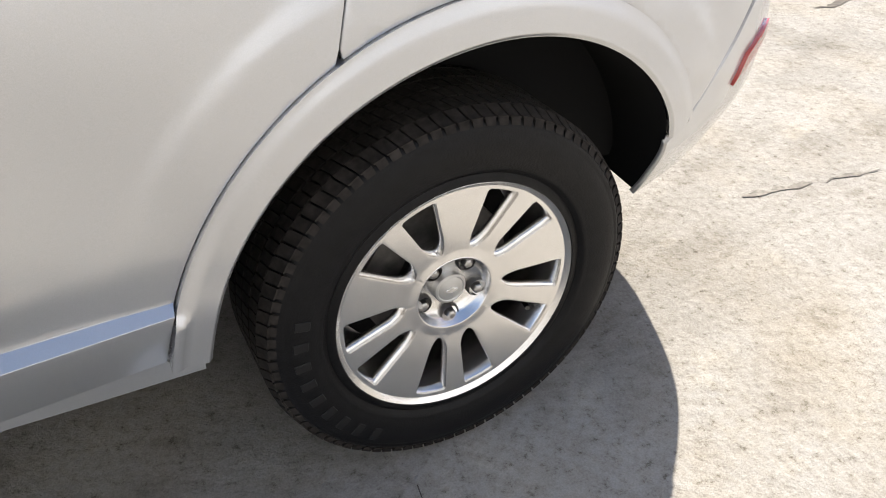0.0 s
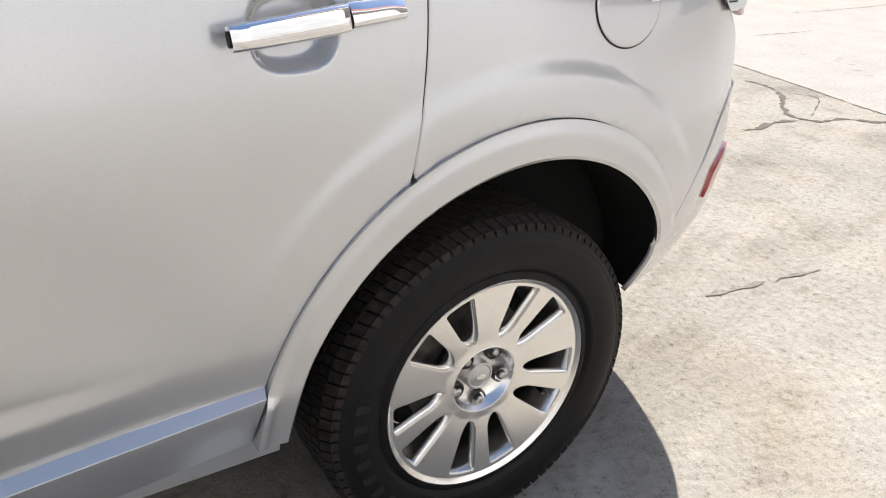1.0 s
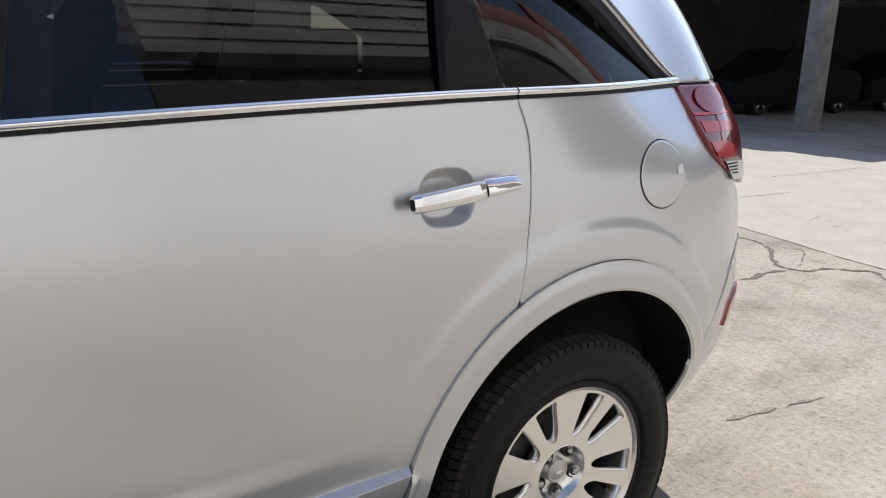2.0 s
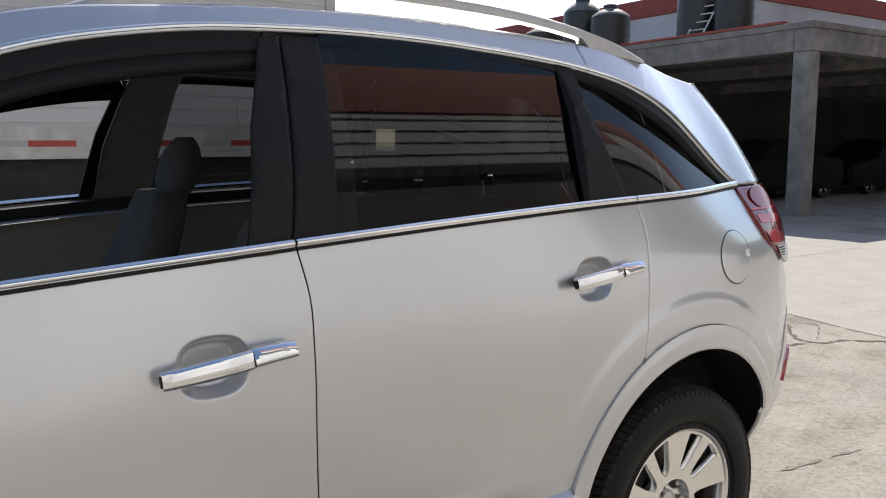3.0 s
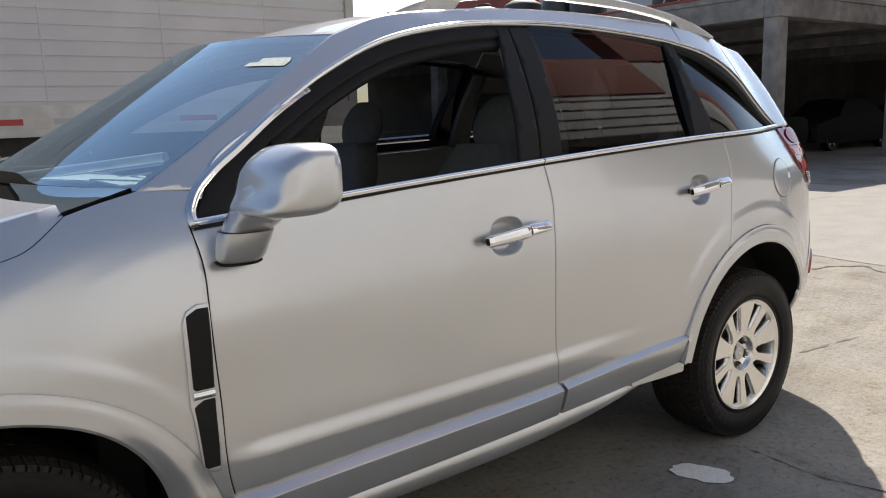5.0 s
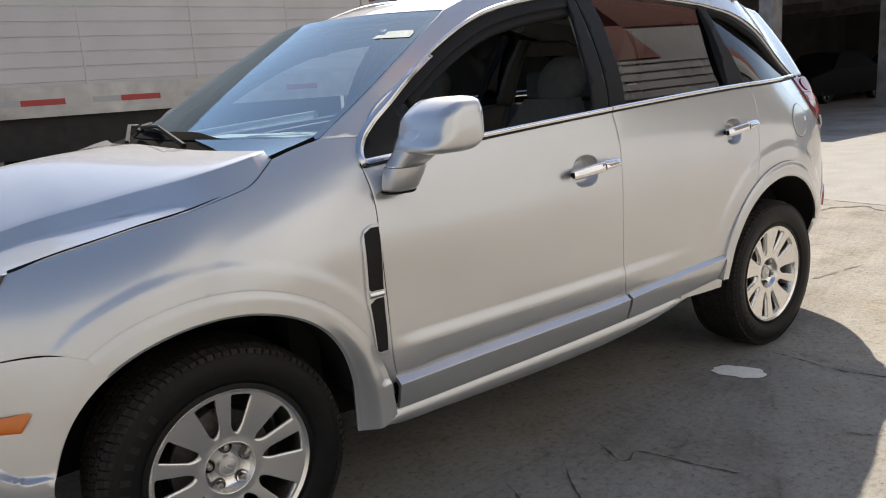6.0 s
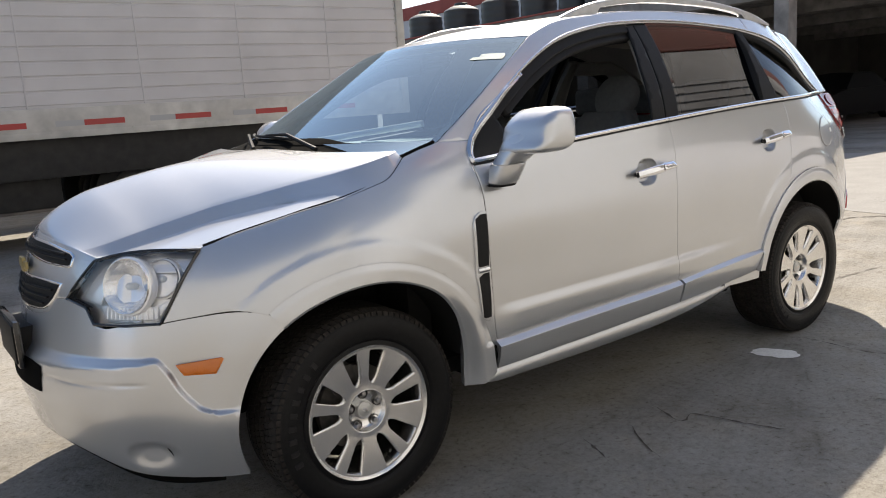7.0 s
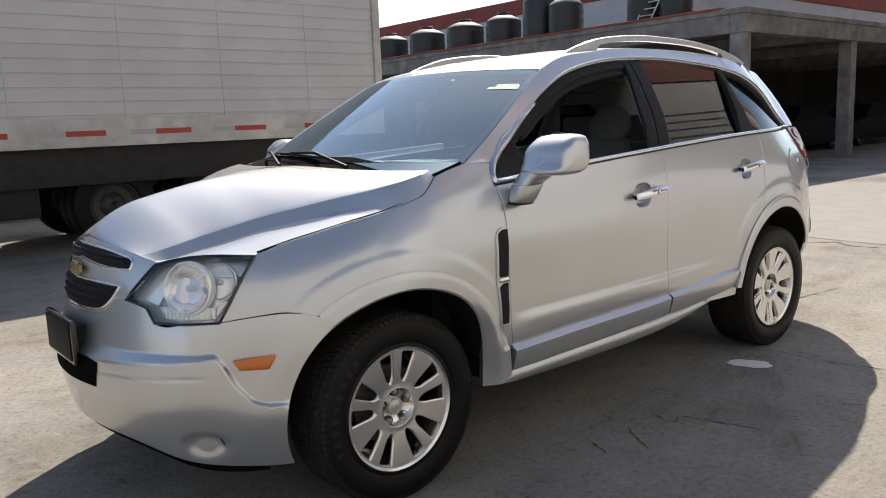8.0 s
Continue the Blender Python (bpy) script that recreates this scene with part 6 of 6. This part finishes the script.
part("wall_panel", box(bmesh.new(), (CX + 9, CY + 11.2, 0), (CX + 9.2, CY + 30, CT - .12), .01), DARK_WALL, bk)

# building behind the canopy: white with a red top band
hall = new("factory_hall")
tagged(hall, "white industrial hall with a red top band", "building")
part("wall", box(bmesh.new(), (CX + 5.5, CY + 5.0, CT - .1), (CX + 7, CY + 40, 5.2), .02), WHITE_WALL, hall, "white hall wall")
part("wall_band", box(bmesh.new(), (CX + 5.44, CY + 4.94, 5.2), (CX + 7, CY + 40, 5.75), .02), RED_PAINT, hall, "red top band")
part("wall", box(bmesh.new(), (CX + 7, CY + 5.0, CT - .1), (CX + 30, CY + 6.5, 5.2), .02), WHITE_WALL, hall, "white hall wall")
part("wall_band", box(bmesh.new(), (CX + 7, CY + 4.94, 5.2), (CX + 30, CY + 6.5, 5.75), .02), RED_PAINT, hall, "red top band")


def water_tank(x, y, r, h, base):
    t = new("water_tank")
    tagged(t, "black plastic water tank on the canopy roof", "water tank", "roof tanks")
    bm = bmesh.new()
    prof = [(0, 0), (r, 0)] + [(r * (1 + .012 * math.sin(k * 1.6)), h * k / 12) for k in range(1, 12)] + [(r, h), (r * .97, h * 1.03)]
    lathe(bm, [(a, -b) for a, b in prof], 36)
    bm.transform(Matrix.Rotation(radians(-90), 4, "X"))
    part("tank_body", bm, BLACK_TANK, t, "black ribbed tank")
    bm = bmesh.new()
    lathe(bm, [(a, -b) for a, b in ((r * .97, h * 1.03), (r * .90, h * 1.09), (r * .60, h * 1.22), (r * .36, h * 1.29), (r * .34, h * 1.30))], 36)
    bm.transform(Matrix.Rotation(radians(-90), 4, "X"))
    part("tank_dome", bm, SUNLIT_DUST, t, "dusty domed top, coloured lighter for the sun on it")
    bm = bmesh.new()
    lathe(bm, [(r * .35, -h * 1.28), (r * .37, -h * 1.28), (r * .37, -h * 1.38), (r * .33, -h * 1.415), (0, -h * 1.42)], 24)
    bm.transform(Matrix.Rotation(radians(-90), 4, "X"))
    part("tank_lid", bm, BLACK_TANK, t, "black screw lid")
    t.matrix_basis = pose(x, y, base)
    return t

for x, y, r, h in ((12.5, 18.4, .58, .62), (12.5, 16.5, .58, .62), (12.5, 14.8, .52, .62), (12.4, 13.25, .47, .95), (12.35, 12.25, .47, .72), (12.4, 9.75, .43, .86), (12.4, 8.85, .40, .66), (12.5, 20.4, .58, .62)):
    water_tank(x, y, r, h, CT + .06)
LADDER = material("white_steel", (.6, .6, .58), .5, .3)
lad = new("ladder")
tagged(lad, "white steel ladder leaning on a roof tank", "ladder")
for y in (9.05, 9.45):
    part("ladder_rail", tube(bmesh.new(), [(11.95, y + .22, CT + .02), (12.2, y, CT + .72)], .022, 6), LADDER, lad)
for k in range(4):
    part("rung", tube(bmesh.new(), [(12.0 + .055 * k, 9.22 - .05 * k, CT + .15 + .16 * k), (12.0 + .055 * k, 9.62 - .05 * k, CT + .15 + .16 * k)], .015, 6), LADDER, lad)

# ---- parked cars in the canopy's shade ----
# Near-black, unlacquered paints put the canopy's deep shade into the colour.
SHADED_DARK_CAR = material("dark_car_in_shade", (.006, .006, .007), .6, 0, 0, .1)
SHADED_GREY_CAR = material("grey_car_in_shade", (.012, .0125, .014), .6, 0, 0, .1)


def far_car(x, y, turn, mat, label):
    """A plain saloon, nose towards -x before it is turned."""
    c = new("parked_car")
    tagged(c, label, "car", "cars under the canopy")
    bm = bmesh.new()
    rows = []
    for px, zb, zt, w in ((-2.2, .35, .62, .70), (-2.1, .25, .74, .82), (-1.2, .22, .92, .88), (-.9, .22, .95, .89), (.9, .22, .98, .89), (1.7, .25, 1.0, .86), (2.15, .30, .92, .80), (2.22, .4, .8, .7)):
        rows.append([(px, -w * .96, zb), (px, -w, (zb + zt) / 2), (px, -w * .93, zt), (px, 0, zt + .04), (px, w * .93, zt), (px, w, (zb + zt) / 2), (px, w * .96, zb)])
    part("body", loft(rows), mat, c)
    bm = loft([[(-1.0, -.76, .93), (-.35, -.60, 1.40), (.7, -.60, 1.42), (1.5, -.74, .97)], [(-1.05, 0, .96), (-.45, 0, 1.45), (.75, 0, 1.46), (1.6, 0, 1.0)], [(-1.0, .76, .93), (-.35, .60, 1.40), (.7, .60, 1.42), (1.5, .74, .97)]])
    part("cabin", bm, SHADED_DARK_CAR, c, "dark windows")
    for wx in (-1.35, 1.35):
        for wy in (-.80, .62):
            bm = bmesh.new()
            lathe(bm, [(.19, .0), (.22, -.02), (.30, -.03), (.32, .02), (.32, .18), (.2, .2)], 28)
            bm.transform(pose(wx, wy, .32))
            wl = part("wheel", bm, RUBBER, c)
            for k in range(5):
                b2 = bmesh.new()
                box(b2, (-.025, -.012, .03), (.025, .012, .2), .004, 1)
                b2.transform(pose(wx, wy + (0 if wy < 0 else .19), .32) @ Matrix.Rotation(k * math.tau / 5, 4, "Y"))
                part("wheel_spoke", b2, ALLOY_DULL, wl, smooth=False)
    # Lamps and plate are coloured dim as well, for the same shade.
    for sy in (-.55, .55):
        part("headlamp", box(bmesh.new(), (-2.19, sy - .16, .60), (-2.05, sy + .16, .72), .03), SHADED_GREY_CAR, c)
    part("number_plate", box(bmesh.new(), (-2.24, -.16, .42), (-2.21, .16, .52), .004), TAPE_GREY, c)
    c.matrix_basis = pose(x, y, 0, 0, 0, turn)
    return c


far_car(15.6, 10.2, -4, SHADED_DARK_CAR, "dark saloon car parked in deep shade")
far_car(20.4, 10.0, -3, SHADED_DARK_CAR, "black car parked in deep shade")
far_car(15.2, 14.5, 5, SHADED_GREY_CAR, "dark grey car parked in deep shade")
far_car(25.4, 9.9, -5, SHADED_GREY_CAR, "dark grey car parked in deep shade")

# ---- closing the yard: buildings behind the camera, set up for the car's reflections ----
yard = new("warehouse")
tagged(yard, "long white warehouse with a red upper band", "building")
WY = -7.0
# Made-up dark front, so the side windows mirror something dark below the bands.
part("dark_front", box(bmesh.new(), (3.0, WY - .4, 1.8), (60, WY - .3, 11.7), .02), DARK_WALL, yard, "plain dark front added to darken the window reflections")
part("wall", box(bmesh.new(), (8.5, WY - .4, 0), (60, WY, 1.8), .02), WHITE_WALL, yard, "white warehouse wall")
part("wall", box(bmesh.new(), (3.0, WY - .4, 11.7), (21.5, WY, 13.9), .02), WHITE_WALL, yard, "white warehouse wall")
part("wall_band", box(bmesh.new(), (3.0, WY - .42, 13.9), (21.5, WY + .05, 16.2), .02), RED_PAINT, yard, "red upper band")
# This end is raised only so the quarter window mirrors both bands.
part("wall", box(bmesh.new(), (21.5, WY - .4, 11.7), (60, WY, 16.1), .02), WHITE_WALL, yard, "white wall raised for the quarter window's reflection")
part("wall_band", box(bmesh.new(), (21.5, WY - .42, 16.1), (60, WY + .05, 19.2), .02), RED_PAINT, yard, "red upper band")
for k in range(4):
    part("cladding_rib", box(bmesh.new(), (3.0, WY + .01, 12.1 + .5 * k), (60, WY + .04, 12.15 + .5 * k), 0), WHITE_WALL, yard, smooth=False)
end = new("added_yard_wall")
tagged(end, "plain walls added to close the yard and light the car", "wall", kind="structure")
WHITE_RENDER = material("white_render", (.48, .485, .492), .9, grain=(1.5, .1), stain=(.5, .1))
# Walls added out of view; their heights brighten the wing and door reflections.
part("wall", box(bmesh.new(), (-2.5, -7.4, 0), (.9, -7, 6.0), .02), WHITE_RENDER, end)
part("wall", box(bmesh.new(), (.9, -7.4, 0), (8.5, -7.02, 9.0), .02), WHITE_RENDER, end, "tall pale wall added to brighten the car's side")
# Added grey stretch; its tone sets how bright the bumper looks.
part("wall", box(bmesh.new(), (-30, -7.4, 0), (-2.5, -7.05, 8.2), .02), material("grey_render", (.36, .36, .357), .9, grain=(1.5, .1), stain=(.5, .12)), end, "tall grey wall added for the bumper's reflections")
part("wall", box(bmesh.new(), (-30.3, -7.4, 0), (-30, 30, 4), .02), WHITE_WALL, end)
part("wall", box(bmesh.new(), (-30, 30, 0), (11, 30.3, 4), .02), WHITE_WALL, end)
# Added behind the trailer, ending short of the open gap beside it.
part("wall", box(bmesh.new(), (-30, 12.2, 0), (1.2, 12.5, 3.6), .02), OLD_CONCRETE, end, "concrete wall added behind the trailer")
part("wall", box(bmesh.new(), (40, -7, 0), (40.3, 6.8, 4), .02), WHITE_WALL, end)

# ---- cracks in the concrete ----
crack([(3.77, 2.3), (3.79, 2.18), (3.72, 1.99), (3.45, 1.76), (3.32, 1.6), (3.37, 1.49), (3.58, 1.43), (3.66, 1.34), (3.76, 1.27), (3.64, 1.1), (3.7, .6)], .020, 1, "dirt-filled crack across the concrete")
crack([(2.82, 1.57), (2.9, 1.54), (3.09, 1.57), (3.31, 1.54)], .022, 2, "dirt-filled crack beside a broken slab edge")
crack([(3.74, 1.98), (3.85, 1.83), (3.59, 1.64), (3.4, 1.54)], .006, 9, "fine crack in a broken slab corner")
crack([(4.2, 3.4), (4.09, 2.56), (4.01, 2.02), (3.91, 1.49), (3.89, 1.24), (3.86, .4), (3.9, -1.5)], .010, 10, "worn joint between two concrete slabs", GOUGE)
crack([(5.2, 3.32), (5.6, 3.28), (5.95, 3.26)], .012, 11, "short scratch in the concrete slab", GOUGE)
crack([(6.56, 3.96), (7.38, 3.92), (8.52, 3.92)], .014, 12, "long joint in the concrete slab", GOUGE)
slab = link("concrete_slab", [(4.2, 3.4, .0015), (4.09, 2.56, .0015), (4.01, 2.02, .0015), (3.91, 1.49, .0015), (3.89, 1.24, .0015), (3.86, .4, .0015), (3.9, -1.5, .0015), (3.9, -6.5, .0015), (10, -6.5, .0015), (10, 9, .0015), (4.2, 9, .0015)],
            [tuple(range(11))], material("slab_concrete", (.275, .266, .254), .92, spec=.2, grain=(3, .07), stain=(40, .10), bump=(60, .35)))
tagged(slab, "paler smooth concrete slab beyond the joint", "ground", kind="structure")
rp = random.Random(8)
for k in range(26):
    t = rp.random()
    x, y = 5.1 - .4 * t + rp.uniform(-.12, .12), 3.05 - 1.4 * t + rp.uniform(-.08, .08)
    crack([(x, y), (x + .03, y - .02), (x + .07, y - .03)], .012, 20 + k, "small pit in the concrete slab", GOUGE)
crack([(1.2, .41), (1.32, .39), (1.46, .372)], .020, 3, "short dark gouge in the concrete", GOUGE)
crack([(1.5, .36), (1.62, .348), (1.72, .335)], .013, 14, "short dark gouge in the concrete", GOUGE)
crack([(.2, -.6), (.5, -.7), (.9, -.65), (1.3, -.8)], .006, 7, "fine crack in the concrete")
crack([(-5.5, 2.2), (-4.9, 2.45), (-4.3, 2.3), (-3.8, 2.5)], .01, 8, "rough crack in the concrete")
crack([(-1.374, -.101), (-1.416, -.298), (-1.335, -.276), (-1.308, -.346), (-1.265, -.499), (-1.22, -.62)], .007, 31, "fine forked crack in the shaded concrete")
crack([(-1.82, -.12), (-1.843, -.185), (-1.866, -.248), (-1.902, -.322)], .008, 32, "short crack in the shaded concrete")
crack([(-1.60, -.18), (-1.669, -.269), (-1.729, -.384), (-1.745, -.434)], .005, 33, "fine crack in the shaded concrete")
crack([(-.117, -.089), (-.128, -.266), (-.138, -.429), (-.091, -.558), (-.05, -.72)], .006, 34, "fine crack in the shaded concrete")
crack([(-.69, -.66), (-.678, -.747), (-.64, -.81)], .010, 35, "short dark gouge in the concrete", GOUGE)
